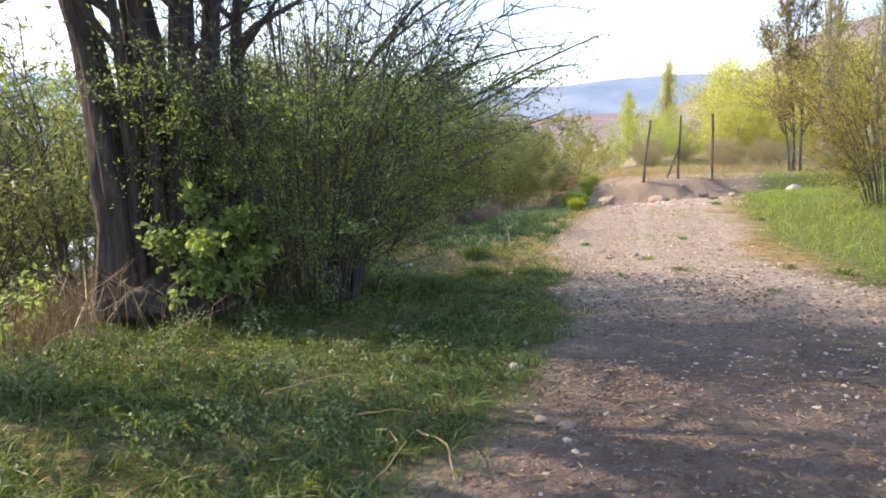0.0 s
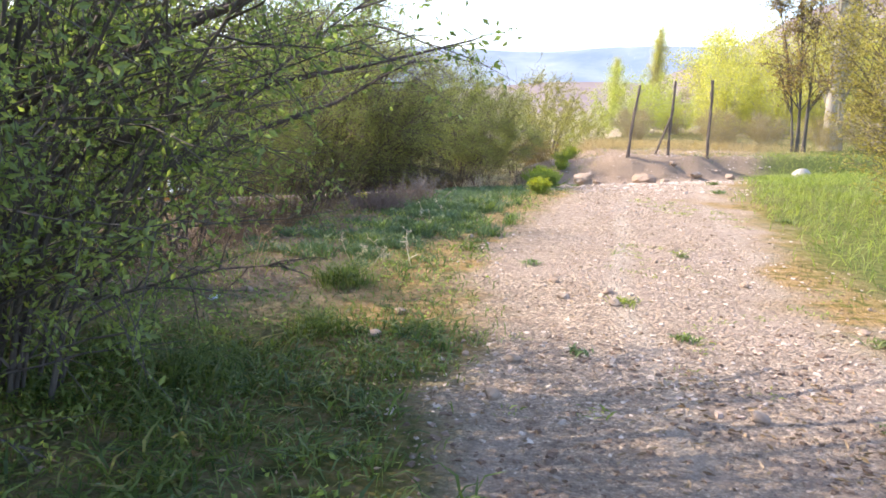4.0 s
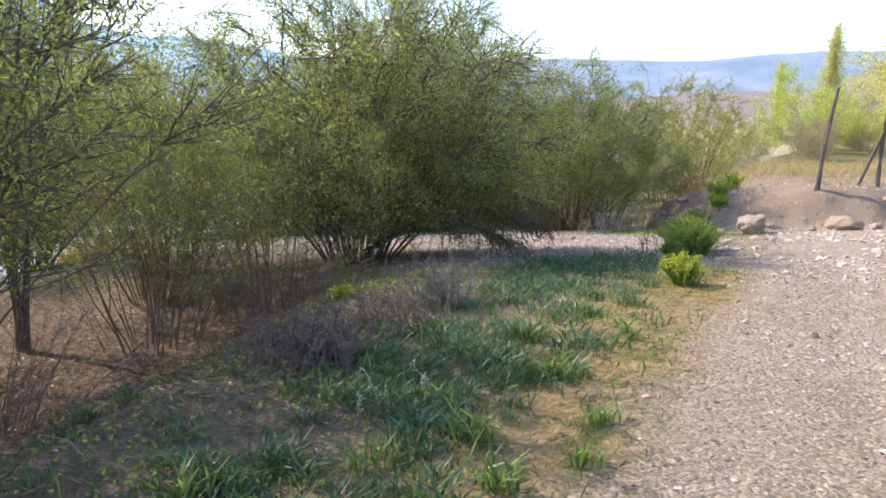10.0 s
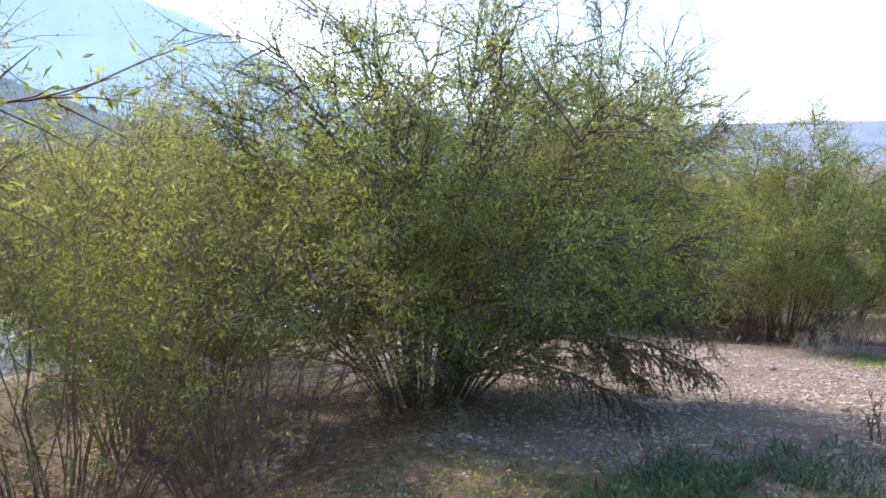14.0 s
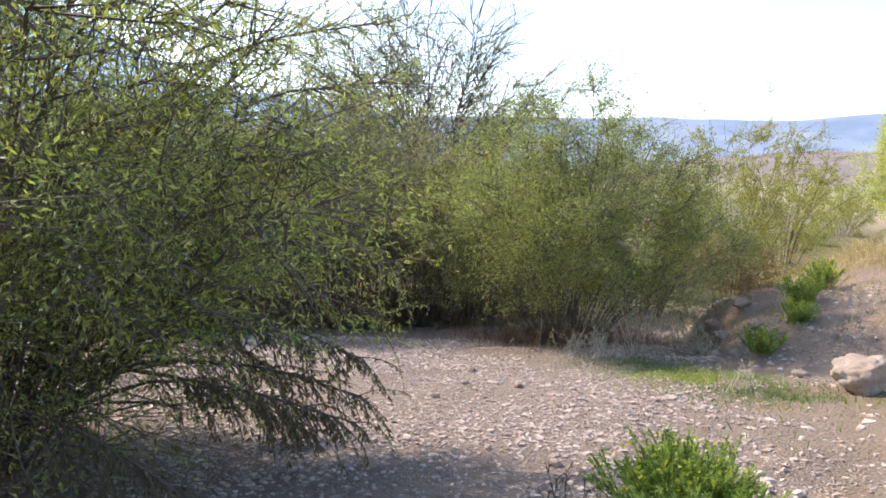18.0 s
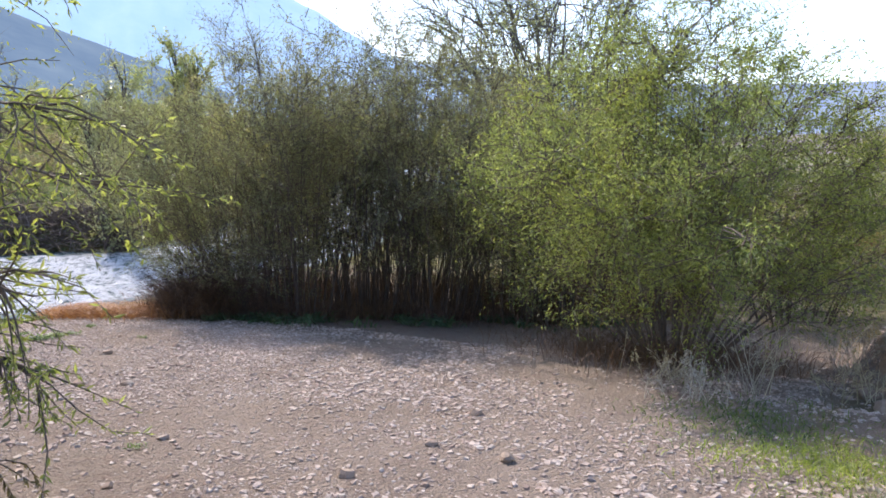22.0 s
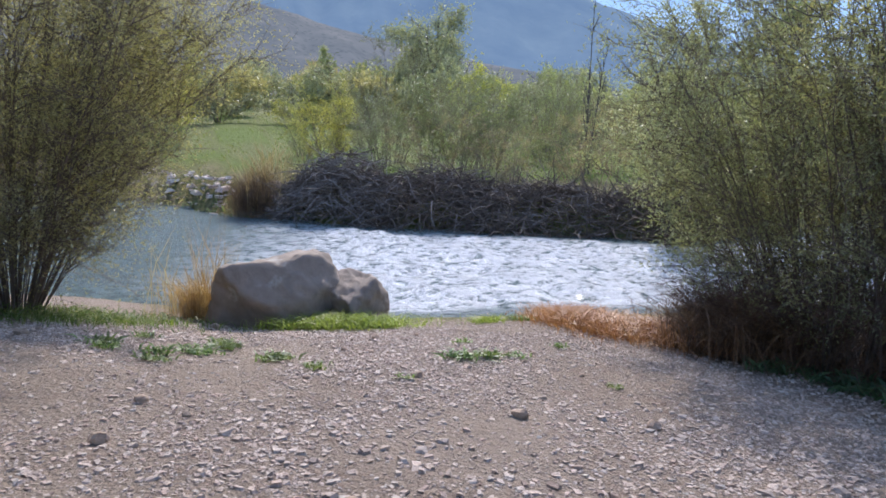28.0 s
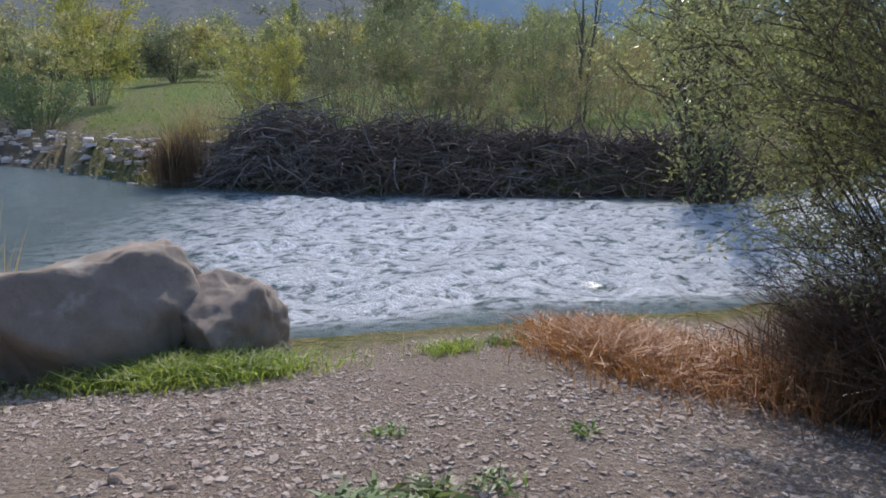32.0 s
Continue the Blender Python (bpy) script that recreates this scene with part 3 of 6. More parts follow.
masks = {
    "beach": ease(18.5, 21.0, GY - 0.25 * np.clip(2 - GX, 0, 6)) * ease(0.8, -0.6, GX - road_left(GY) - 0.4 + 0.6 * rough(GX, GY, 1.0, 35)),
    "rut": np.clip(rut, 0, 1),
    "earth": earth_bank,
    "soil_and_shade": np.clip(soil_and_shade, 0, 1),
    "moss": np.clip((1 - bare) * (1 - soil_and_shade) * (1 - earth_bank) * (1 - 0.75 * bank) * (0.8 + 0.2 * patch) * ease(90, 60, np.hypot(GX, GY)) + 0.45 * ease(0.55, 0.9, patch) * ease(0.6, 0.0, np.abs(bare - 0.5)), 0, 1),
    "gold": ease(7.6, 9.6, GY + 0.6 * rough(GX, GY, 0.8, 57)) * ease(30, 22, GY) * ease(-1.5, -0.7, GX - road_left(GY) + 0.5 * rough(GX, GY, 0.9, 59)),
    "turf": np.clip(np.maximum(np.maximum(right_turf * 0.85, west_side * (0.55 + 0.45 * patch) * ease(5, 9, far_shore(GY) - GX + 2 * patch)), ease(60, 120, np.hypot(GX, GY)) * 0.5), 0, 1),
}
for key, values in masks.items():
    ground.data.attributes.new(key, "FLOAT", "POINT").data.foreach_set("value", values.ravel().astype(np.float32))

# the river, choppy where it runs shallow
wx = np.concatenate([np.arange(-70, -27, 1.5), np.arange(-27, -5, 0.1), np.arange(-5, 40, 0.9)])
wy = np.concatenate([np.arange(-80, 20, 1.6), np.arange(20, 40, 0.11), np.arange(40, 120, 1.0)])
WX, WY = np.meshgrid(wx, wy)
cross = (WX - near_shore(WY)) / (far_shore(WY) - near_shore(WY))
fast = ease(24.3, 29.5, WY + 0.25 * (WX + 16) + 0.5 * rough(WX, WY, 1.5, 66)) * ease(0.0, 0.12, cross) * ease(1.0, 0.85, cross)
su, sv = WX * 0.87 + WY * -0.5, WX * 0.5 + WY * 0.87
chop = rough(su, sv * 0.6, 0.42, 60, 2) * 0.12 + rough(su, sv * 0.6, 1.5, 61, 2) * 0.12
WZ = WATER_Z + (0.12 + 0.88 * fast) * chop
keep = (WX < near_shore(WY) + 4) & (WX > far_shore(WY) - 4)
widx = np.arange(WX.size).reshape(WX.shape)
wfaces = np.stack([widx[:-1, :-1], widx[:-1, 1:], widx[1:, 1:], widx[1:, :-1]], -1).reshape(-1, 4)
wfaces = wfaces[keep.ravel()[wfaces].all(1)]
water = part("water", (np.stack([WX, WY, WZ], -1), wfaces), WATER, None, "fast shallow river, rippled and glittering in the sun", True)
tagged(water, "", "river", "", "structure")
# share of foam and painted glitter, growing with the fast water
water.data.attributes.new("foam_and_glitter", "FLOAT", "POINT").data.foreach_set("value", (0.05 + 1.3 * fast).ravel().astype(np.float32))


# ---- mountains ----
def ridge(azimuths, heights, distance, material, label, seed, lumps=0.12, foot=0.45):
    """A range along the skyline: azimuths in degrees to the left of +y, heights in degrees above the horizon."""
    az = np.linspace(azimuths[0], azimuths[-1], 260)
    el = np.interp(az, azimuths, heights)
    el = el * (1 + 0.03 * rough(az, az * 0 + seed, 2.2, seed, 4))
    rows = np.concatenate([np.linspace(0, 1, 30), [1.15]])
    A, S = np.meshgrid(az, rows)
    E = np.interp(A, az, el)
    R = distance * (foot + (1 - foot) * S)
    full = np.tan(np.radians(E)) * distance
    gully = rough(A * 1.0 + S * 3, S * 9 - A * 0.4, 2.6, seed + 3, 5) * lumps * np.sin(np.pi * np.clip(S, 0, 1))
    Z = full * np.where(S <= 1, S ** 1.35 + gully, 0.8) - 6 * (S < 0.02)
    X, Y = -np.sin(np.radians(A)) * R, np.cos(np.radians(A)) * R
    i = np.arange(A.size).reshape(A.shape)
    f = np.stack([i[:-1, :-1], i[:-1, 1:], i[1:, 1:], i[1:, :-1]], -1).reshape(-1, 4)
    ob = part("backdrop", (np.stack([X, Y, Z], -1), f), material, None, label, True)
    return tagged(ob, "", "mountain", "", "structure")


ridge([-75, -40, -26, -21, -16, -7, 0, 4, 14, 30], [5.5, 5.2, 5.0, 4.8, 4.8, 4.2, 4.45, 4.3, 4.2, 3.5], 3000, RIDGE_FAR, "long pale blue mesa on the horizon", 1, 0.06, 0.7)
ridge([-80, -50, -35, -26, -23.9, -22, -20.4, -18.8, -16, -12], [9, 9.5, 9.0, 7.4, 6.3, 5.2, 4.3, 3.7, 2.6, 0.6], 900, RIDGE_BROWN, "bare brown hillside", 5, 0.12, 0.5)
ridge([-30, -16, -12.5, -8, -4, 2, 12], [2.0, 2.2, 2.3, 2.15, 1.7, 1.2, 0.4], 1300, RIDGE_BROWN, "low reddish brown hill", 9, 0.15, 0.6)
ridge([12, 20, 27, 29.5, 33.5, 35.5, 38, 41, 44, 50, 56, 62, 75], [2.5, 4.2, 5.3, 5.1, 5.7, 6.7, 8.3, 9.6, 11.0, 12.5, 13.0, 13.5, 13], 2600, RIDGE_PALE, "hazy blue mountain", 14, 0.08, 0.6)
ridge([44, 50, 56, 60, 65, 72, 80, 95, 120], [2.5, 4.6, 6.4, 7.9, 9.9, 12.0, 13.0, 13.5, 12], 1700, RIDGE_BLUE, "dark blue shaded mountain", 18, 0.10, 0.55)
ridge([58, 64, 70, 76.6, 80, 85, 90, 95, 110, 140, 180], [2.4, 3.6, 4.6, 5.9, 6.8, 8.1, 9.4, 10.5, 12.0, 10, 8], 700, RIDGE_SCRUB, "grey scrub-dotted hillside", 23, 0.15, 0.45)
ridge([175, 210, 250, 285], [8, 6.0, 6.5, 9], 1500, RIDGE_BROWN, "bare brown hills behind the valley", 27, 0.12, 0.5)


# ---- plants with wood: shrubs and trees ----
def shrub(name, x, y, height, spread, stems, twigs, leaves, leaf, leaf_mat, bark, label, category="shrub", group="", seed=1, start=0.25, thick=0.02,
          base=0.25, droop=0.06, twig_len=0.7, bow=1.4, lean=(0.0, 0.0), tuft=0.35, split=True, dome=0.35, squash=1.0, twig_bark=None, low=0.0, loose=0.03, thin_top=0.0, bends=0.035):
    """Many stems from one stool, spreading, with branches, twigs and single leaves."""
    rng = np.random.default_rng(seed)
    z0 = float(land(x, y)) - 0.04
    ob = thing(name, x, y, z0, label, category, group)
    u = np.linspace(0, 1, 9)[None, :]
    az = rng.uniform(0, 2 * np.pi, stems)[:, None]
    far = np.sqrt(rng.uniform(0.02, 1, stems))[:, None]
    h = height * (1 - dome * far ** 2) * rng.uniform(0.78, 1.03, stems)[:, None]
    out = base * far + spread * far * u ** bow
    kink = np.cumsum(rng.normal(size=(stems, 9, 2)) * bends * height / 9 * 3, axis=1) * u[..., None]
    X = np.cos(az) * out + lean[0] * u ** 1.5 + kink[..., 0]
    Y = (np.sin(az) * out + lean[1] * u ** 1.5) * squash + kink[..., 1]
    Z = h * (u * (1 + 0.25 * far) - 0.25 * far * u ** 2)
    lines = np.stack([X, Y, Z], -1)
    radii = thick * 0.5 * rng.uniform(0.5, 1.25, stems)[:, None] * (1 - 0.82 * u)
    if split:
        for i in range(stems):
            part("stem", tubes(lines[i:i + 1], radii[i:i + 1], 6), bark, ob, "", True)
    else:
        tagged(part("stemwork", tubes(lines, radii, 5), bark, ob, "", True), kind="stuff")
    branches = max(stems * 2, twigs // 5)
    s = rng.integers(0, stems, branches)
    tu = start * 0.6 + (1 - start * 0.6) * rng.uniform(0, 1, branches) ** 0.85
    root, way = along(lines, s, tu)
    side = unit(rng.normal(size=(branches, 3)) * np.array([1, 1, 0.6]) + 0.7 * unit(root * np.array([1, 1, 0.0])))
    bl = twig_len * rng.uniform(0.5, 1.2, branches) * (1.2 - 0.6 * tu)
    br = curved(root, way * 0.6 + side * 0.8 - np.array([0, 0, low]), bl, rng, 5, droop * 0.5, 0.14)
    s = rng.integers(0, branches, twigs)
    root, way = along(br, s, rng.uniform(0.15, 1, twigs))
    if thin_top:
        kept = rng.uniform(size=twigs) > thin_top * ease(0.40, 0.65, root[:, 2] / height)
        root, way = root[kept], way[kept]
        twigs = len(root)
    tl = twig_len * 0.55 * rng.uniform(0.4, 1.2, twigs)
    tw = curved(root, way * 0.7 + rng.normal(size=(twigs, 3)) * 0.5 + np.array([0, 0, 0.15]), tl, rng, 3 if split else 2, droop, 0.14)
    geo = joined(tubes(br, thick * 0.24 * (1.1 - 0.8 * np.linspace(0, 1, 5))[None] * np.ones((branches, 1)), 3), tubes(tw, thick * 0.11 * np.linspace(1.1, 0.3, tw.shape[1])[None] * np.ones((twigs, 1)), 3))
    tagged(part("branchwork", geo, twig_bark or bark, ob), kind="stuff")
    if leaves:
        w = rng.integers(0, twigs, leaves)
        lp, lw = along(tw, w, rng.uniform(0.0, 1, leaves))
        lw = lw * tuft * 1.6 + rng.normal(size=(leaves, 3)) * 0.6 - np.array([0, 0, 0.1 + droop * 2])
        lp = lp + rng.normal(size=(leaves, 3)) * loose
        if thin_top:
            kept = rng.uniform(size=leaves) > thin_top * ease(0.38, 0.62, lp[:, 2] / height)
            lp, lw = lp[kept], lw[kept]
            leaves = len(lp)
        size = rng.uniform(0.6, 1.2, leaves)
        part("crown", (blades if split else slivers)(lp, lw, leaf[0] * size, leaf[1] * size, rng), leaf_mat, ob)
    return ob


def tree(name, x, y, trunks, branches, twigs, leaves, leaf, leaf_mat, bark, label, category="tree", group="", seed=1, droop=0.02, branch_len=1.6, twig_len=0.6, start=0.35, upright=0.5, sides=9, gnarl=0.05, leaf_from=0.0, bend=1.5, stout=1.0, loose=0.02):
    """Trunks given by foot, top and girth, with limbs, twigs and single leaves."""
    rng = np.random.default_rng(seed)
    z0 = float(land(x, y)) - 0.06
    ob = thing(name, x, y, z0, label, category, group)
    ls, reach = [], []
    u = np.linspace(0, 1, 14)
    for fx, fy, tx, ty, tz, r in trunks:
        p = np.stack([fx + (tx - fx) * u ** bend, fy + (ty - fy) * u ** bend, tz * u], -1)
        p[:, :2] += np.cumsum(rng.normal(size=(14, 2)), 0) * gnarl * r * 3 * u[:, None]
        rad = r * (1 - 0.8 * u ** 0.9) * (1 + 0.45 * np.exp(-u * 16))
        rad = rad * (1 + 0.06 * rng.normal(size=14))
        v, f = tubes(p[None], rad[None], sides)
        if sides > 12:
            ang = np.arange(sides)[None, :] * 2 * np.pi / sides + 1.5 * u[:, None]
            furrow = 0.16 * np.sin(ang * 4 + rng.uniform(0, 6)) + 0.10 * np.sin(ang * 9 + rng.uniform(0, 6))
            v = (p[:, None] + (v.reshape(14, sides, 3) - p[:, None]) * (1 + furrow[..., None])).reshape(-1, 3)
        v = v + 0.05 * r * rng.normal(size=v.shape)
        part("trunk", (v, f), bark, ob, "", True)
        ls.append(p)
        reach.append(tz)
    lines, reach = np.array(ls), np.array(reach)
    t = rng.choice(len(trunks), branches, p=reach / reach.sum())
    bu = start + (1 - start) * rng.uniform(0, 1, branches)
    root, way = along(lines, t, bu)
    a = rng.uniform(0, 2 * np.pi, branches)
    out = np.stack([np.cos(a), np.sin(a), np.full(branches, 0.25)], -1)
    bl = branch_len * rng.uniform(0.5, 1.15, branches) * (1.25 - 0.75 * bu)
    br = curved(root, way * upright + out * (1 - upright) + np.array([0, 0, 0.1]), bl, rng, 7, -0.02 + droop * 0.5, 0.13)
    girth = stout * (0.012 + 0.018 * bl[:, None]) * (1 - 0.85 * np.linspace(0, 1, 7)[None])
    if branches <= 90 and sides >= 7:
        for i in range(branches):
            part("limb", tubes(br[i:i + 1], girth[i:i + 1], 5), bark, ob, "", True)
    else:
        tagged(part("branchwork", tubes(br, girth, 5), bark, ob, "", True), kind="stuff")
    w = rng.integers(0, branches, twigs)
    root, way = along(br, w, rng.uniform(0.2, 1, twigs))
    tw = curved(root, way + rng.normal(size=(twigs, 3)) * 0.55, twig_len * rng.uniform(0.4, 1.2, twigs), rng, 3, droop, 0.15)
    tagged(part("twigwork", tubes(tw, 0.0045 * (1.1 - 0.9 * np.linspace(0, 1, 3))[None] * np.ones((twigs, 1)), 3), bark, ob), kind="stuff")
    if leaves:
        w = rng.integers(0, twigs, leaves)
        lp, lw = along(tw, w, leaf_from + (1 - leaf_from) * rng.uniform(0.1, 1, leaves))
        size = rng.uniform(0.6, 1.25, leaves)
        part("crown", (blades if sides >= 7 else slivers)(lp + rng.normal(size=(leaves, 3)) * loose, lw * 0.5 + rng.normal(size=(leaves, 3)) * 0.6, leaf[0] * size, leaf[1] * size, rng), leaf_mat, ob)
    return ob


def boulder(name, x, y, z, size, material, label, group="", seed=1, sharp=0.22, level=4, turn=0.0, category="rock"):
    """A broken stone: a ball cut by random planes, then roughened."""
    rng = np.random.default_rng(seed)
    bm = bmesh.new()
    bmesh.ops.create_icosphere(bm, subdivisions=level, radius=1.0)
    v = np.array([q.co[:] for q in bm.verts])
    for _ in range(17):
        nrm = unit(rng.normal(size=3))
        d = v @ nrm
        cut = rng.uniform(0.58, 0.86)
        v = v - np.maximum(d - cut, 0)[:, None] * nrm * 0.88
    off = np.array([noise.fractal(Vector(q) * 1.7 + Vector((seed, 0, 0)), 0.9, 2.1, 5) for q in v])
    fine = np.array([noise.fractal(Vector(q) * 6.0 + Vector((0, seed, 0)), 0.7, 2.2, 4) for q in v]) if level > 4 else 0 * off
    v = v * (1 + sharp * 0.45 * off[:, None] + 0.04 * fine[:, None])
    c, s = math.cos(turn), math.sin(turn)
    v = v * np.array(size)
    v = v @ np.array([[c, s, 0], [-s, c, 0], [0, 0, 1]])
    for q, p in zip(bm.verts, v):
        q.co = p
    me = bpy.data.meshes.new(name)
    bm.to_mesh(me)
    bm.free()
    me.materials.append(material)
    me.polygons.foreach_set("use_smooth", np.full(len(me.polygons), level > 3))
    ob = new(name, me)
    ob.location = (x, y, z)
    return tagged(ob, label, category, group)


# first bend of the track: the old many-trunked tree and the big dark bush beside it
tree("old_willow", -2.6, 6.9, [(-0.30, -0.05, -1.35, 0.1, 5.6, 0.19), (0.02, 0.15, -0.35, 0.5, 6.4, 0.20), (0.22, 0.05, 0.15, 0.2, 6.0, 0.15), (0.42, 0.35, 0.75, 0.9, 5.6, 0.12), (0.62, 0.5, 0.95, 0.6, 5.0, 0.09), (-0.1, 0.4, -1.0, 1.2, 5.6, 0.12), (0.10, -0.10, 0.0, -0.2, 4.6, 0.07), (0.32, 0.0, 0.45, -0.3, 4.4, 0.06), (0.5, 0.15, 0.55, 0.0, 4.8, 0.065), (-0.12, -0.1, -0.5, -0.5, 4.6, 0.07)],
     84, 1000, 3600, (0.07, 0.034), WILLOW, BARK, "old willow with several dark furrowed trunks", "tree", "", 3, 0.03, 2.2, 0.9, 0.45, 0.4, 28, 0.10, bend=2.4)
boulder("tree_stump", -2.55, 6.75, float(land(-2.55, 6.75)) + 0.10, (0.55, 0.42, 0.32), BARK, "dark rotten stump at the foot of the willow", "", 31, 0.7, 4, 0.3, "stump")
shrub("dark_bush", -1.25, 7.7, 4.4, 1.4, 60, 4200, 52000, (0.042, 0.019), DEEP, BARK_GREY, "tall dense bush with thin grey stems and small dark green leaves", "bush", "", 7, 0.06, 0.030, 0.55, 0.01, 1.0, 1.3, (0.45, -0.2), 0.2, True, 0.5, thin_top=0.95)
shrub("hedge_bush", -2.1, 9.7, 4.9, 1.4, 30, 1000, 12000, (0.055, 0.026), DEEP, BARK_GREY, "tall dense bush with thin grey stems and small dark green leaves", "bush", "", 8, 0.12, 0.030, 0.5, 0.01, 0.9, 1.4, (0.1, 0.1), 0.2, False, 0.35, thin_top=0.9)


def limbed(name, x, y, runs, twigs, leaves, leaf, leaf_mat, bark, label, category, seed, droop=0.03, twig_len=0.4, spread=0.6, start=0.25):
    """Separate long limbs, each through a few places in the world, with twigs and leaves."""
    rng = np.random.default_rng(seed)
    z0 = float(land(x, y))
    ob = thing(name, x, y, z0, label, category)
    lines = []
    for r, *pts in runs:
        q = np.array(pts) - np.array([x, y, z0])
        s = np.linspace(0, len(q) - 1, 13)
        p = np.stack([np.interp(s, range(len(q)), q[:, k]) for k in range(3)], -1)
        p[1:-1] = (p[:-2] + 2 * p[1:-1] + p[2:]) / 4
        p = p + np.cumsum(rng.normal(size=(13, 3)), 0) * 0.008
        part("limb", tubes(p[None], (r * (1.05 - 0.85 * np.linspace(0, 1, 13)))[None], 7), bark, ob, "", True)
        lines.append(p)
    lines = np.array(lines)
    root, way = along(lines, rng.integers(0, len(lines), twigs), start + (1 - start) * rng.uniform(0, 1, twigs))
    tw = curved(root, way * 0.8 + rng.normal(size=(twigs, 3)) * spread, twig_len * rng.uniform(0.3, 1.2, twigs), rng, 5, droop, 0.16)
    tagged(part("twigwork", tubes(tw, 0.004 * (1.2 - 0.9 * np.linspace(0, 1, 5))[None] * np.ones((twigs, 1)), 4), bark, ob), kind="stuff")
    lp, lw = along(tw, rng.integers(0, twigs, leaves), rng.uniform(0.25, 1, leaves))
    size = rng.uniform(0.5, 1.2, leaves)
    part("crown", blades(lp, lw * 0.6 + rng.normal(size=(leaves, 3)) * 0.6 - np.array([0, 0, droop * 3]), leaf[0] * size, leaf[1] * size, rng), leaf_mat, ob)
    return ob


limbed("overhanging_tree", -1.1, 7.9, [
    (0.030, (-1.1, 7.9, 0.0), (-0.9, 7.8, 1.0), (0.0, 8.2, 1.46), (0.7, 8.6, 1.67), (1.35, 9.1, 1.88)),
    (0.024, (-1.0, 7.9, 0.0), (-0.9, 7.9, 0.8), (0.05, 8.15, 1.25), (0.5, 8.5, 1.45), (0.95, 8.8, 1.72)),
    (0.012, (-1.0, 7.8, 0.0), (-0.8, 7.8, 0.4), (-0.1, 8.0, 0.62), (0.3, 8.25, 0.60)),
    (0.030, (-1.1, 7.8, 0.0), (-1.0, 7.8, 1.5), (0.2, 8.2, 2.0), (1.0, 8.6, 2.4), (1.75, 9.0, 2.75)),
    (0.028, (-1.2, 8.0, 0.0), (-1.0, 8.0, 1.6), (0.0, 8.6, 2.3), (0.9, 9.2, 2.6), (1.5, 9.8, 2.7)),
    (0.026, (-1.1, 7.7, 0.0), (-1.0, 7.6, 1.3), (0.3, 7.7, 1.9), (1.0, 7.9, 2.25), (1.45, 8.3, 2.3)),
    (0.026, (-1.2, 7.7, 0.0), (-1.0, 7.6, 2.0), (-0.2, 7.5, 2.9), (0.5, 7.5, 3.5), (1.0, 7.6, 3.9)),
    (0.026, (-1.2, 7.9, 0.0), (-1.1, 7.9, 1.9), (-0.5, 8.2, 2.6), (0.3, 8.8, 3.2), (1.1, 9.4, 3.4))],
    190, 800, (0.038, 0.022), DEEP, BARK, "thin dark limbs with few leaves reaching over the track", "tree", 12, 0.03, 0.3)
tree("bank_tree", -3.9, 4.9, [(0, 0, 1.3, 0.3, 6.6, 0.16), (0.2, -0.1, 0.6, -1.2, 6.2, 0.12), (-0.1, 0.2, 0.4, 1.0, 6.0, 0.11)], 84, 1300, 9000, (0.07, 0.036), WILLOW, BARK, "leafy old willow on the bank beside the track", "tree", "", 16, 0.03, 1.8, 0.8, 0.25, 0.45, 9, 0.08)
tree("flats_tree", -7.2, 10.6, [(0, 0, -0.4, 0.3, 7.0, 0.15), (0.3, 0.1, 0.8, -0.3, 6.6, 0.13), (0.1, -0.2, 0.2, -1.4, 6.0, 0.12)], 80, 1200, 6500, (0.08, 0.036), WILLOW_PALE, BARK, "leafy willow on the low ground by the river", "tree", "", 13, 0.02, 2.4, 0.9, 0.25, 0.45, 7)
for k, (x, y, hgt, sp, mat) in enumerate([(-4.7, 9.8, 4.2, 1.5, WILLOW_PALE), (-6.0, 12.6, 5.0, 1.9, FRESH), (-5.6, 8.8, 3.6, 1.4, WILLOW_PALE), (-7.9, 14.6, 5.2, 2.0, WILLOW_PALE), (-8.6, 12.0, 4.6, 1.8, OLIVE), (-10.2, 16.4, 4.6, 1.8, OLIVE)]):
    shrub("flats_willow", x, y, hgt, sp, 18, 500, 7500, (0.075, 0.03), mat, TWIG, "loose leafy willow on the low ground by the river", "willow", "riverside willows", 140 + k, 0.2, 0.045, 0.3, 0.02, 0.9, 1.1, split=False, loose=0.06)
shrub("leafy_bramble", -1.95, 6.7, 1.3, 0.32, 14, 180, 1900, (0.085, 0.055), FRESH, TWIG, "young sapling with fresh pale green leaves", "shrub", "", 21, 0.25, 0.014, 0.1, 0.02, 0.35, 1.2)
shrub("leafy_bramble", -3.3, 5.6, 0.9, 0.3, 8, 60, 380, (0.06, 0.035), FRESH, TWIG, "young sapling with fresh pale green leaves", "shrub", "", 22, 0.35, 0.012, 0.1, 0.02, 0.25, 1.2)

# willows on the low ground between the track and the river
THIN = "slender dark-stemmed willow with sparse leaves"
shrub("thin_willow", -2.6, 14.4, 4.9, 1.9, 13, 1300, 14000, (0.058, 0.018), WILLOW, TWIG, THIN, "willow", "riverside willows", 31, 0.58, 0.042, 0.2, 0.02, 0.9, 1.05, (0.3, 0.2), loose=0.05, bends=0.07)
shrub("thin_willow", -3.3, 15.6, 4.8, 1.7, 18, 1200, 16000, (0.06, 0.019), WILLOW, TWIG, THIN, "willow", "riverside willows", 32, 0.5, 0.042, 0.18, 0.02, 0.9, 1.05, (0.1, 0.1), loose=0.05, bends=0.07)
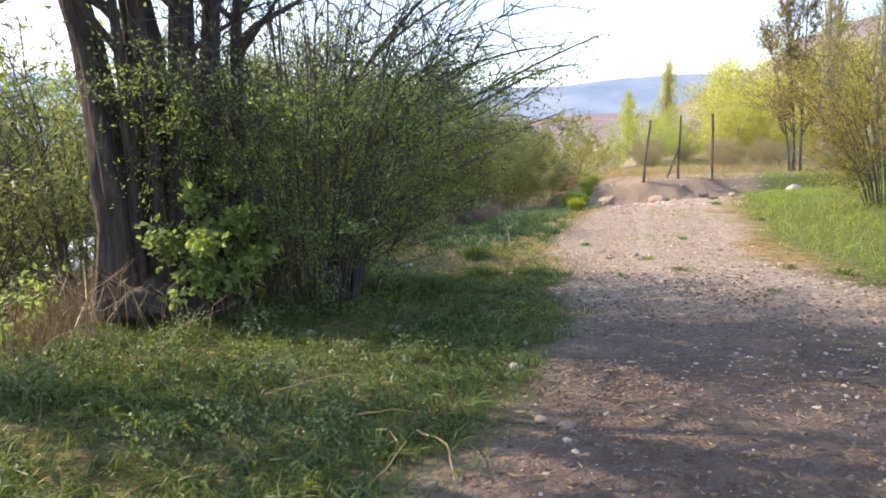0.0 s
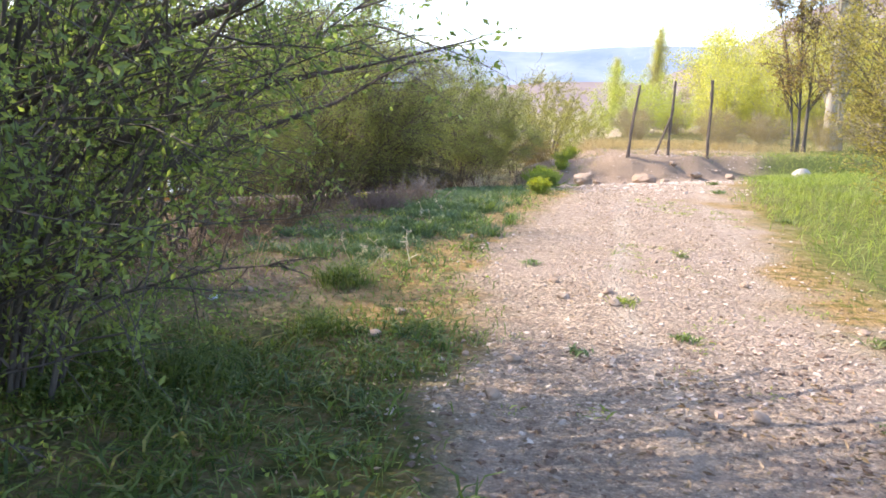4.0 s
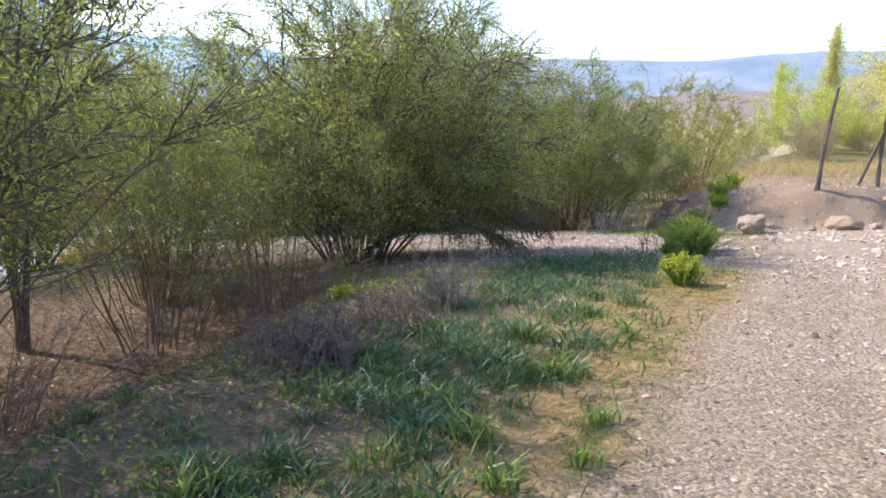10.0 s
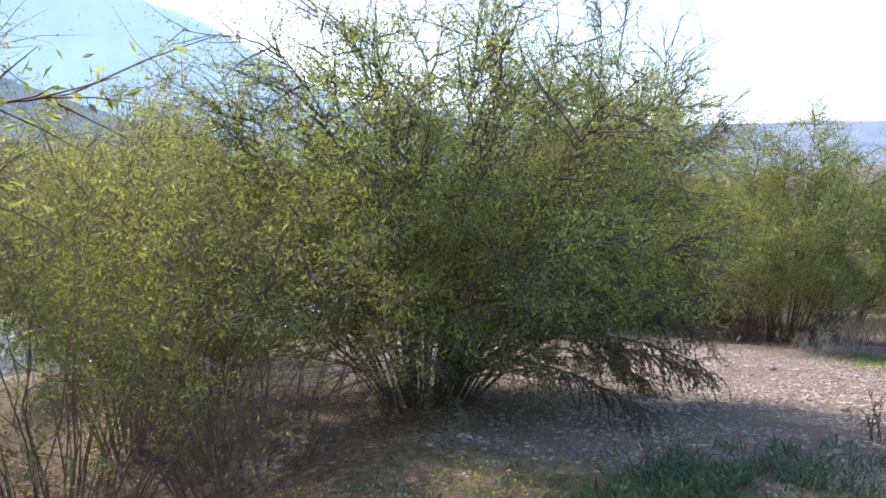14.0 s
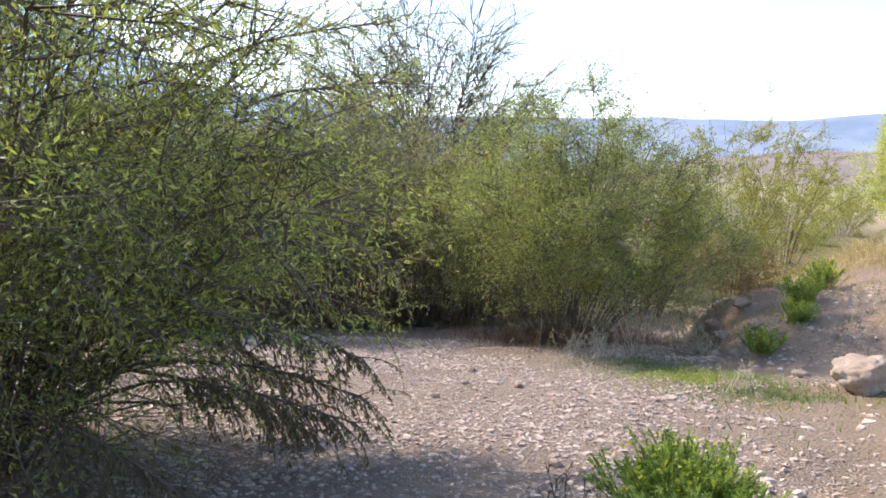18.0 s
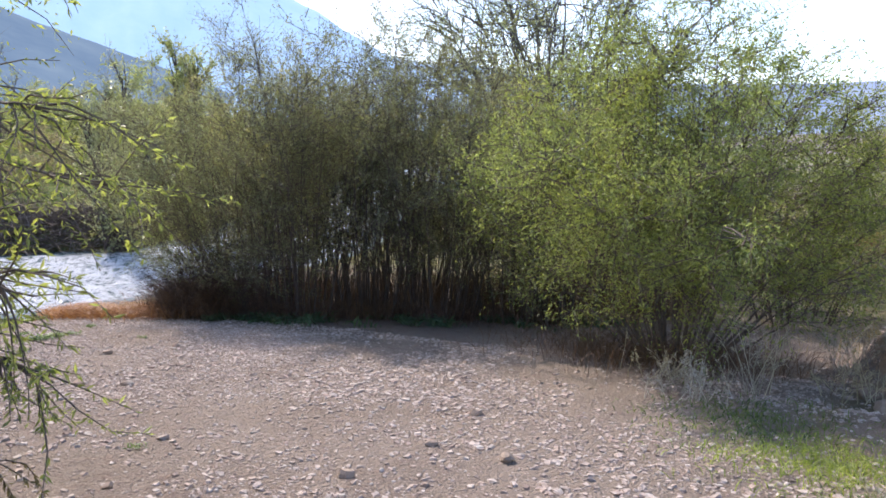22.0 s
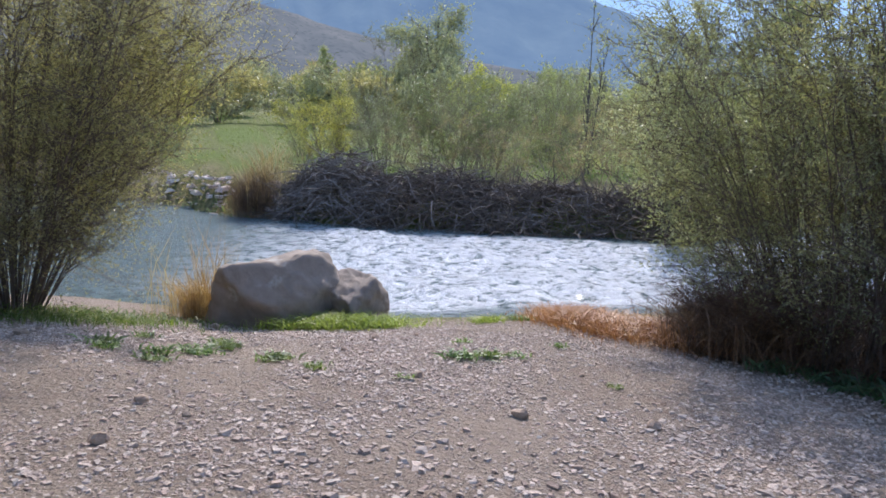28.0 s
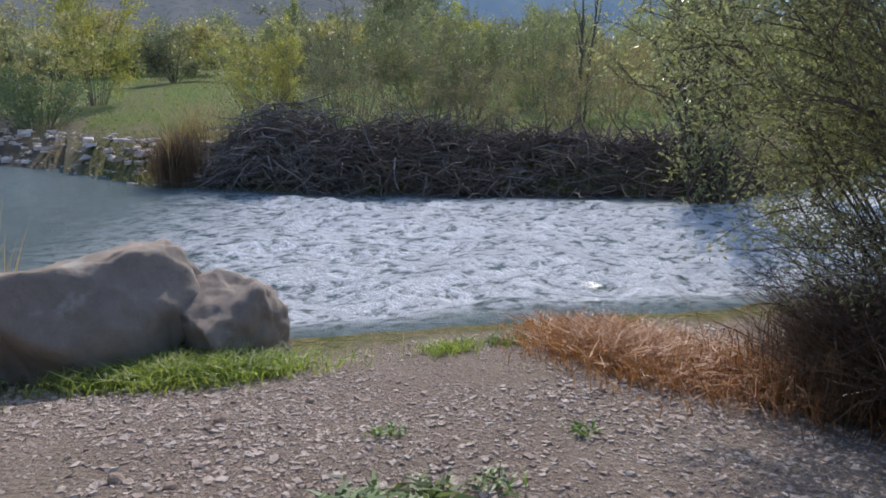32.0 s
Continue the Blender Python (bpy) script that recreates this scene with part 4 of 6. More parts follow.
shrub("thin_willow", -3.9, 13.7, 4.5, 1.7, 22, 1200, 14000, (0.058, 0.018), WILLOW, TWIG, THIN, "willow", "riverside willows", 35, 0.52, 0.040, 0.25, 0.02, 0.9, 1.05, loose=0.05, bends=0.07)
shrub("thin_willow", -1.95, 13.5, 3.9, 1.3, 9, 700, 6500, (0.055, 0.017), WILLOW, TWIG, THIN, "willow", "riverside willows", 38, 0.62, 0.036, 0.25, 0.02, 0.8, 1.05, loose=0.05, bends=0.07)
shrub("low_willow", -2.2, 15.0, 1.3, 0.9, 30, 700, 0, (0.045, 0.016), RUSSET, TWIG_RED, "low leafless brown shrub beside the stems", "shrub", "budding shrubs", 39, 0.08, 0.014, 0.5, 0.02, 0.45, 1.1)
shrub("low_willow", -2.9, 12.4, 1.9, 1.0, 30, 900, 8000, (0.045, 0.016), RUSSET, TWIG, "low twiggy brown shrub beside the stems", "willow", "riverside willows", 36, 0.08, 0.016, 0.4, 0.02, 0.5, 1.1)
tree("forked_willow", -4.0, 17.75, [(0, 0, -1.15, 0.2, 5.0, 0.047), (0.03, 0.02, 0.95, 0.3, 4.8, 0.042), (0.02, -0.02, 0.35, -0.5, 4.2, 0.03), (-0.03, 0.02, -0.5, 0.6, 4.0, 0.028)],
     60, 900, 8000, (0.062, 0.018), WILLOW_PALE, TWIG, "slim dark willow trunk that forks above the ground", "willow", "riverside willows", 33, 0.02, 1.5, 0.8, 0.3, 0.55, 8, 0.08, bend=1.7, stout=0.55, loose=0.05)
shrub("thin_willow", -5.3, 16.4, 4.6, 1.5, 16, 600, 7000, (0.065, 0.019), WILLOW_PALE, TWIG, THIN, "willow", "riverside willows", 37, 0.3, 0.040, 0.2, 0.02, 0.9, 1.05, bends=0.07)
shrub("thin_willow", -4.6, 12.3, 4.6, 1.7, 24, 1000, 15000, (0.068, 0.02), WILLOW_PALE, TWIG, THIN, "willow", "riverside willows", 34, 0.3, 0.040, 0.3, 0.02, 0.9, 1.1, bends=0.07)
BUDS = "reddish many-stemmed shrub just coming into leaf"
shrub("budding_shrub", -2.62, 18.2, 3.3, 1.5, 42, 1500, 14000, (0.05, 0.015), WILLOW, TWIG_RED, BUDS, "shrub", "budding shrubs", 41, 0.45, 0.018, 0.6, 0.0, 0.6, 1.0, loose=0.05, bends=0.11)
shrub("budding_shrub", -1.75, 19.3, 3.2, 1.4, 36, 1300, 13000, (0.05, 0.015), WILLOW, TWIG_RED, BUDS, "shrub", "budding shrubs", 42, 0.45, 0.018, 0.6, 0.0, 0.6, 1.0, loose=0.05, bends=0.11)
shrub("budding_shrub", -3.5, 19.7, 3.9, 1.5, 42, 1400, 16000, (0.055, 0.016), WILLOW_PALE, TWIG_RED, BUDS, "shrub", "budding shrubs", 43, 0.35, 0.020, 0.3, 0.0, 0.7, 1.0, loose=0.05, bends=0.07)
shrub("budding_shrub", -0.9, 18.0, 1.1, 0.8, 34, 500, 700, (0.04, 0.013), WILLOW, TWIG_RED, "low reddish leafless shrub beside the herbs", "shrub", "budding shrubs", 44, 0.3, 0.012, 0.25, 0.0, 0.35, 1.0, bends=0.07)
shrub("big_willow", -1.25, 21.75, 4.7, 2.35, 60, 7000, 165000, (0.046, 0.0135), BROAD, TWIG, "broad dense green willow with drooping twigs", "willow", "riverside willows", 51, 0.26, 0.040, 0.5, 0.08, 1.1, 1.05, (0.2, -0.6), 0.35, True, 0.55, 0.9, loose=0.05)
limbed("low_willow_boughs", -1.1, 21.9, [
    (0.022, (-1.0, 21.9, -0.5), (0.0, 22.1, 0.15), (0.8, 22.3, 0.10), (1.5, 22.6, -0.12)),
    (0.020, (-1.0, 21.7, -0.5), (0.0, 21.7, 0.20), (1.0, 21.8, 0.12), (1.7, 22.0, -0.10)),
    (0.020, (-1.0, 22.0, -0.5), (-0.2, 22.7, 0.2), (0.3, 22.9, 0.1), (0.7, 23.1, -0.2)),
    (0.018, (-1.0, 21.8, -0.5), (0.2, 22.0, 0.45), (0.9, 22.2, 0.45), (1.6, 22.4, 0.15)),
    (0.018, (-1.1, 21.6, -0.5), (-0.2, 21.2, 0.1), (0.7, 20.9, 0.1), (1.3, 20.8, -0.1)),
    (0.018, (-1.0, 21.9, -0.5), (0.0, 22.3, 0.0), (0.6, 22.6, -0.15), (1.0, 22.7, -0.35))],
    520, 9000, (0.044, 0.015), WITHERED, TWIG, "low willow boughs with hanging twigs and withered leaves", "willow", 54, 0.30, 0.42, 0.4, 0.45)
limbed("leafy_willow_boughs", -1.0, 21.9, [
    (0.016, (-1.0, 21.9, -0.5), (-0.3, 22.1, 0.9), (0.8, 22.4, 1.5), (1.75, 22.7, 1.4)),
    (0.016, (-1.0, 21.9, -0.5), (-0.3, 22.2, 1.1), (0.7, 22.5, 2.0), (1.6, 22.8, 2.1)),
    (0.016, (-1.0, 21.9, -0.5), (-0.2, 22.1, 0.6), (0.8, 22.4, 1.05), (1.7, 22.6, 0.85)),
    (0.016, (-1.0, 21.9, -0.5), (-0.4, 22.3, 0.8), (0.5, 22.8, 1.3), (1.5, 23.2, 1.1)),
    (0.016, (-1.0, 21.9, -0.5), (-0.2, 21.8, 0.9), (0.8, 21.9, 1.6), (1.5, 22.1, 1.6)),
    (0.024, (-1.0, 21.9, -0.5), (-0.3, 22.2, 0.5), (0.6, 22.6, 0.75), (1.5, 22.9, 0.45)),
    (0.024, (-1.0, 21.9, -0.5), (-0.4, 22.2, 1.4), (0.4, 22.6, 2.4), (1.4, 23.0, 2.6))],
    700, 17000, (0.042, 0.011), BROAD, TWIG, "leafy willow boughs reaching out over the beach", "willow", 56, 0.06, 0.55, 0.5, 0.3)
shrub("big_willow", -4.0, 21.2, 4.0, 1.4, 34, 1500, 24000, (0.06, 0.018), WILLOW_PALE, TWIG, "broad paler willow close to the river", "willow", "riverside willows", 52, 0.2, 0.034, 0.45, 0.06, 1.0, 1.3)
shrub("round_willow", 2.05, 30.9, 4.5, 2.4, 56, 5600, 125000, (0.052, 0.017), WILLOW, TWIG, "rounded bright green willow at the edge of the beach", "willow", "riverside willows", 53, 0.46, 0.034, 0.5, 0.07, 0.8, 1.0, (0, 0), 0.35, True, 0.5, loose=0.06)

# the thicket on the shore
shrub("thicket_willow", -5.2, 31.0, 5.0, 1.45, 46, 3600, 64000, (0.042, 0.014), THICKET, TWIG, "crowded upright willow stems in a shoreline thicket", "willow", "shoreline thicket", 61, 0.15, 0.022, 0.6, 0.0, 0.75, 1.3, dome=0.3, loose=0.05)
for x, y, hgt, sp, mat, sd in [(-4.3, 31.4, 5.4, 1.1, THICKET, 62), (-3.4, 32.2, 5.2, 1.1, THICKET, 63), (-2.4, 32.8, 4.8, 1.1, THICKET, 64), (-1.2, 33.3, 4.4, 1.1, OLIVE, 65), (-3.6, 33.5, 5.6, 1.3, THICKET, 66), (-5.3, 32.3, 4.8, 1.3, OLIVE, 67)]:
    shrub("thicket_willow", x, y, hgt, sp, 40, 1500, 21000, (0.058, 0.018), mat, DARK_TWIG, "crowded upright willow stems in a shoreline thicket", "willow", "shoreline thicket", sd, 0.28, 0.028, 0.65, 0.0, 0.85, 1.1, dome=0.3, loose=0.05)
for x, y, hgt, mat, sd in [(-2.2, 34.6, 4.6, THICKET, 161), (-0.6, 35.2, 3.8, OLIVE, 162), (0.9, 35.6, 3.2, OLIVE, 163), (-4.2, 35.2, 5.4, THICKET, 164), (-5.6, 34.2, 5.0, THICKET, 165), (3.0, 36.2, 3.0, OLIVE, 166), (-0.2, 33.4, 3.6, THICKET, 167)]:
    shrub("thicket_willow", x, y, hgt, 1.3, 34, 1100, 15000, (0.07, 0.021), mat, DARK_TWIG, "crowded upright willow stems in a shoreline thicket", "willow", "shoreline thicket", sd, 0.1, 0.032, 0.8, 0.0, 0.85, 1.1, split=False, dome=0.3)
shrub("pale_willow", -5.75, 31.0, 3.9, 1.7, 46, 2600, 40000, (0.042, 0.016), SILVER, TWIG, "pale-leaved willow leaning out over the water", "willow", "shoreline thicket", 68, 0.42, 0.022, 0.3, 0.03, 0.7, 1.2, (-0.7, -0.1), loose=0.05)
shrub("tall_willow", -4.2, 42.0, 10.6, 3.6, 30, 3600, 60000, (0.07, 0.026), WILLOW_PALE, BARK_GREY, "tall slender open-crowned willow behind the thicket", "tree", "", 71, 0.3, 0.095, 0.5, 0.0, 1.9, 1.15, (0.3, 0.0), 0.3, False, 0.4, loose=0.06)
shrub("vase_shrub", -8.0, 23.2, 4.7, 2.15, 64, 8000, 140000, (0.042, 0.0125), OLIVE, TWIG, "vase-shaped olive-brown willow on the river bank", "willow", "riverside willows", 81, 0.16, 0.026, 0.3, 0.0, 0.75, 0.95, (0.0, 0.1), 0.3, loose=0.10)

shrub("dead_bush", -5.75, 30.55, 1.2, 0.6, 90, 4600, 0, (0.05, 0.01), OLIVE, TWIG, "dense dark brown leafless bush at the foot of the thicket", "bush", "", 83, 0.02, 0.013, 0.5, 0.10, 0.36, 1.0, twig_bark=DARK_STALK)
shrub("dead_bush", -5.1, 30.9, 1.3, 0.7, 60, 1800, 0, (0.05, 0.01), OLIVE, TWIG, "dense dark brown leafless bush at the foot of the thicket", "bush", "", 84, 0.02, 0.013, 0.5, 0.10, 0.36, 1.0, twig_bark=DARK_STALK)
# rocks at the water's edge
boulder("boulder", -8.25, 25.80, -1.55, (0.66, 0.82, 0.76), ROCK, "large brown-grey boulder at the water's edge", "boulders by the river", 4, 0.34, 5, 0.4)
boulder("boulder", -8.15, 26.74, -1.68, (0.44, 0.52, 0.46), ROCK, "smaller brown-grey boulder beside the large one", "boulders by the river", 9, 0.32, 5, 1.4)

# right of the track
shrub("roadside_bush", 9.6, 16.6, 4.4, 2.3, 46, 2200, 30000, (0.062, 0.026), BRONZE, TWIG, "yellow-green bush on the grass beside the track", "bush", "", 91, 0.1, 0.028, 0.5, 0.02, 1.0, 1.3)
tree("russet_tree", 15.6, 34.5, [(0, 0, -0.6, 0, 7.2, 0.075), (0.3, 0.1, 0.5, 0.3, 7.6, 0.07), (-0.2, 0, -1.4, 0, 6.0, 0.05)], 80, 1400, 9000, (0.11, 0.055), RUSSET, BARK_GREY, "thin tree with sparse russet young leaves", "tree", "trees beyond the track", 95, 0, 1.9, 0.7, 0.2, 0.6, 7, stout=0.6)
tree("pale_poplar", 18.4, 37.6, [(0, 0, 0.2, 0, 14, 0.24), (0.5, 0.3, 1.0, 0.3, 13, 0.20)], 200, 2000, 4000, (0.09, 0.045), WILLOW_GOLD, BARK_PALE, "tall pale-barked poplar, almost bare", "tree", "trees beyond the track", 96, 0, 2.4, 0.9, 0.08, 0.8, 9)
tree("pale_poplar", 21.5, 39.0, [(0, 0, 0.6, 0, 13, 0.24)], 150, 1400, 3500, (0.09, 0.045), WILLOW_GOLD, BARK_PALE, "tall pale-barked poplar, almost bare", "tree", "trees beyond the track", 97, 0, 2.2, 0.9, 0.08, 0.8, 9)
boulder("pale_stone", 12.4, 27.3, float(land(12.4, 27.3)) + 0.14, (0.30, 0.22, 0.2), PALE_ROCK, "pale stone in the grass beside the track", "", 15)


# ---- posts, rocks and the country beyond ----
def fence_post(x, y, top, height, girth, seed, brace=False, label="weathered leaning wooden post"):
    rng = np.random.default_rng(seed)
    ob = thing("wooden_post", x, y, float(land(x, y)) - 0.1, label, "post", "old posts")
    u = np.linspace(0, 1, 12)
    p = np.stack([top[0] * u + 0.012 * np.sin(u * 7 + seed), top[1] * u + 0.02 * np.sin(u * 5), height * u], -1)
    v, f = tubes(p[None], (girth * (1 - 0.25 * u) * (1 + 0.08 * rng.normal(size=12)))[None], 8)
    v = v + 0.006 * rng.normal(size=v.shape)
    n = len(v) // 8
    f = np.concatenate([f, [[n * 8 - 8, n * 8 - 7, n * 8 - 6, n * 8 - 5], [n * 8 - 8, n * 8 - 5, n * 8 - 4, n * 8 - 1], [n * 8 - 4, n * 8 - 3, n * 8 - 2, n * 8 - 1]]])
    part("pole", (v, f), OLD_WOOD, ob)
    if brace:
        q = np.stack([np.linspace(-0.45, 0.02, 6), np.zeros(6), np.linspace(0.0, height * 0.55, 6)], -1)
        part("brace", tubes(q[None], np.full((1, 6), girth * 0.75), 7), OLD_WOOD, ob)
    return ob


fence_post(7.37, 28.6, (0.24, 0.0), 2.35, 0.055, 1)
fence_post(8.85, 29.2, (0.05, 0.0), 2.45, 0.05, 2, True, "weathered wooden post with a slanting brace")
fence_post(10.05, 28.9, (-0.06, 0.0), 2.55, 0.058, 3, False, "weathered upright wooden post")

boulder("rock", 5.63, 26.5, float(land(5.63, 26.5)) + 0.16, (0.36, 0.30, 0.27), TAN_ROCK, "rounded tan rock at the edge of the track", "rocks by the track", 41, 0.4, 5)
boulder("rock", 7.6, 27.25, float(land(7.6, 27.25)) + 0.14, (0.38, 0.27, 0.22), TAN_ROCK, "broad tan rock at the end of the track", "rocks by the track", 42, 0.3, 5)
for k, (x, y, r) in enumerate([(8.25, 27.4, 0.16), (7.0, 27.3, 0.12), (6.3, 27.9, 0.14), (9.4, 28.0, 0.2), (5.2, 27.5, 0.13), (4.9, 29.6, 0.14), (10.6, 28.3, 0.18), (4.6, 27.2, 0.11), (8.8, 28.4, 0.14), (4.35, 29.3, 0.16), (4.5, 30.1, 0.2), (4.2, 29.9, 0.12), (4.6, 28.9, 0.13), (4.4, 30.8, 0.17)]):
    boulder("rock", x, y, float(land(x, y)) + r * 0.35, (r, r * 0.8, r * 0.6), TAN_ROCK, "broken tan stone on the earth bank", "rocks by the track", 450 + k, 0.35, 3, k * 0.9)
boulder("rock", 4.8, 30.6, float(land(4.8, 30.6)) + 0.05, (0.17, 0.14, 0.10), TAN_ROCK, "flat tan rock on the bank", "rocks by the track", 43)

# shrubs and trees farther on
shrub("golden_willow", 5.6, 42.0, 5.4, 2.6, 30, 1300, 46000, (0.052, 0.022), OLIVE_GOLD, TWIG, "yellow-green willow beyond the beach", "willow", "far willows", 101, 0.15, 0.03, 0.6, 0.03, 1.0, 1.3, split=False)
shrub("golden_willow", 8.2, 50.0, 5.0, 2.8, 28, 1100, 36000, (0.06, 0.025), OLIVE_GOLD, TWIG, "yellow-green willow beyond the beach", "willow", "far willows", 102, 0.15, 0.03, 0.6, 0.03, 1.0, 1.3, split=False)
shrub("russet_shrub", 4.75, 32.0, 1.15, 0.75, 30, 520, 4200, (0.055, 0.026), RUSSET, TWIG_RED, "low shrub with orange-brown leaves", "shrub", "", 103, 0.15, 0.012, 0.3, 0.0, 0.4, 1.2, split=False)
rng = np.random.default_rng(5)
far_kinds = {}


def planted(kind, make, x, y, scale):
    """A far tree: the first of its kind is built, the others are copies, turned and scaled."""
    if kind not in far_kinds:
        far_kinds[kind] = make(x, y)
        far_kinds[kind].scale = (scale, scale, scale)
        return far_kinds[kind]
    return copy_thing(far_kinds[kind], pose(x, y, float(land(x, y)) - 0.05, 0, 0, rng.uniform(0, 360)) @ Matrix.Diagonal((scale, scale, scale * rng.uniform(0.9, 1.1), 1)))


def broad_tree(mat, sd):
    return lambda x, y: shrub("far_tree", x, y, 6.0, 1.5 if mat is POPLAR else 2.7, 16, 700, 13000, (0.13, 0.07), mat, BARK_PALE, "broad spring-coloured tree in the distance", "tree", "far trees", sd, 0.08, 0.06, 0.7, 0.0, 1.6, 1.1, split=False, dome=0.5, loose=0.2)


for x, y, hgt, mat, sd in [(13.6, 52, 4.4, SPRING, 1), (16.4, 58, 4.6, SPRING, 1), (20, 66, 4.0, BROWN_HAZE, 2), (29, 74, 7.5, POPLAR, 3), (21, 57, 4.4, POPLAR, 3), (24, 55, 4.8, POPLAR, 4), (27.5, 56, 4.6, POPLAR, 3), (31, 54, 5.0, POPLAR, 4), (19, 60, 4.0, SPRING, 1), (33, 76, 8.0, POPLAR, 4), (37, 74, 7.5, POPLAR, 3), (41, 76, 8.5, POPLAR, 4), (24, 64, 3.6, BROWN_HAZE, 2), (34, 66, 3.4, BROWN_HAZE, 2), (46, 78, 8.5, POPLAR, 3), (14, 68, 3.4, WILLOW_GOLD, 5), (11, 60, 3.0, WILLOW_GOLD, 5), (52, 78, 9, POPLAR, 4), (26, 71, 6.5, POPLAR, 3), (22, 75, 6.0, WILLOW_GOLD, 5), (29, 60, 2.6, BROWN_HAZE, 2), (40, 64, 3.2, BROWN_HAZE, 2), (18, 58, 2.2, BROWN_HAZE, 2), (45, 68, 6, POPLAR, 4), (22.5, 55, 1.8, BROWN_HAZE, 2), (34, 58, 2.4, BROWN_HAZE, 2), (31, 82, 9, POPLAR, 3), (58, 70, 8, POPLAR, 4), (31, 70, 8.5, POPLAR, 3), (35, 70, 7.5, POPLAR, 4), (39, 70, 8.5, POPLAR, 3), (43, 72, 9, POPLAR, 4), (48, 72, 8.5, POPLAR, 3)] + [(10.5 + 1.45 * k + 0.7 * math.sin(k * 5), 40 + 4 * math.sin(k * 2.3), 2.6 + 0.8 * math.sin(k * 3.1), BROWN_HAZE, 2) for k in range(22)]:
    planted(("broad", sd), broad_tree(mat, sd), x, y, hgt / 6.0)
for x, y, hgt in [(24.6, 86, 9.2), (21.8, 92, 6.4)]:
    planted("poplar", lambda x, y: tree("poplar", x, y, [(0, 0, 0.2, 0, 9.0, 0.10)], 220, 1300, 14000, (0.10, 0.06), POPLAR, BARK_PALE, "tall narrow yellow-green poplar", "tree", "far poplars", 77, 0, 2.6, 1.0, 0.06, 0.76, 6, loose=0.12), x, y, hgt / 9.0)

# the far bank: heaped brushwood, shrubs, meadow trees
def brushwood(x, y, long, wide, high, sticks, turn, seed):
    rng = np.random.default_rng(seed)
    ob = thing("brush_pile", x, y, float(land(x, y)) - 0.05, "tangled heap of dead grey brushwood on the river bank", "brush pile", "brush piles")
    n = sticks
    a = rng.uniform(0, 2 * np.pi, n)
    r = np.sqrt(rng.uniform(0, 1, n))
    px, py = np.cos(a) * r * long, np.sin(a) * r * wide
    pz = high * (1 - r ** 2) * rng.uniform(0.1, 1, n)
    c, s = math.cos(turn), math.sin(turn)
    qx, qy = px * c - py * s, px * s + py * c
    sit = land(x + qx, y + qy) - float(land(x, y))
    root = np.stack([qx, qy, pz + sit], -1)
    way = rng.normal(size=(n, 3)) * np.array([1, 1, 0.45]) + np.array([0, 0, 0.05])
    lines = curved(root, way, rng.uniform(0.4, 1.15, n), rng, 5, 0.10, 0.22)
    lines[..., 2] = np.maximum(lines[..., 2], (sit - 0.02)[:, None])
    dark = rng.uniform(size=n) < (0.45 if seed == 1 else 0.82)
    rad = rng.uniform(0.008, 0.022, n)[:, None] * (1.1 - 0.85 * np.linspace(0, 1, 5))[None]
    tagged(part("brushwood", tubes(lines[dark], rad[dark], 4), TWIG, ob), kind="stuff")
    tagged(part("brushwood", tubes(lines[~dark], rad[~dark], 4), TWIG_DEAD, ob, "bleached dead branches"), kind="stuff")
    return ob


for x, y, l, w, hgt, n, sd in [(-19.3, 28.3, 1.7, 1.5, 1.15, 2000, 1), (-17.9, 30.6, 1.9, 1.6, 0.85, 1900, 2), (-16.9, 33.1, 1.9, 1.5, 0.45, 1300, 3), (-15.6, 35.9, 1.8, 1.4, 0.4, 1100, 4)]:
    brushwood(x, y, l, w, hgt, n, 1.05, sd)
shrub("yellow_shrub", -22.2, 28.5, 3.0, 1.0, 26, 800, 12000, (0.065, 0.02), OLIVE_GOLD, TWIG, "upright yellow-twigged shrub on the far bank", "shrub", "far bank shrubs", 111, 0.3, 0.02, 0.4, 0, 0.6, 1.0, split=False)
shrub("green_shrub", -22.2, 32.6, 3.3, 1.6, 26, 900, 20000, (0.062, 0.022), FAR_BANK, TWIG, "green willow shrub on the far bank", "shrub", "far bank shrubs", 112, 0.2, 0.02, 0.5, 0, 0.8, 1.2, split=False)
shrub("grey_green_shrub", -26.5, 31.4, 5.0, 1.8, 20, 800, 14000, (0.07, 0.024), FAR_GREY, TWIG, "grey-green willow on the far bank", "willow", "far bank shrubs", 113, 0.25, 0.03, 0.5, 0, 0.8, 1.2, split=False)
for k, (x, y) in enumerate([(-19.6, 33.2), (-18.6, 35.2), (-17.4, 37.0), (-20.6, 31.4)]):
    shrub("russet_scrub", x, y, 2.1, 0.9, 26, 500, 2600, (0.05, 0.02), BROWN_HAZE, TWIG_RED, "leafless reddish-brown scrub behind the brushwood", "shrub", "far bank shrubs", 130 + k, 0.2, 0.016, 0.6, 0, 0.5, 1.1, split=False)
# added dark shrub stands in for the bank's shadowed undercut
shrub("dark_shrub", -29.6, 22.0, 2.0, 1.5, 40, 1200, 9000, (0.07, 0.03), HERB, TWIG, "low dark shrub over the shadowed undercut of the far bank", "shrub", "far bank shrubs", 119, 0.05, 0.02, 0.8, 0.05, 0.6, 1.0, split=False, loose=0.1)
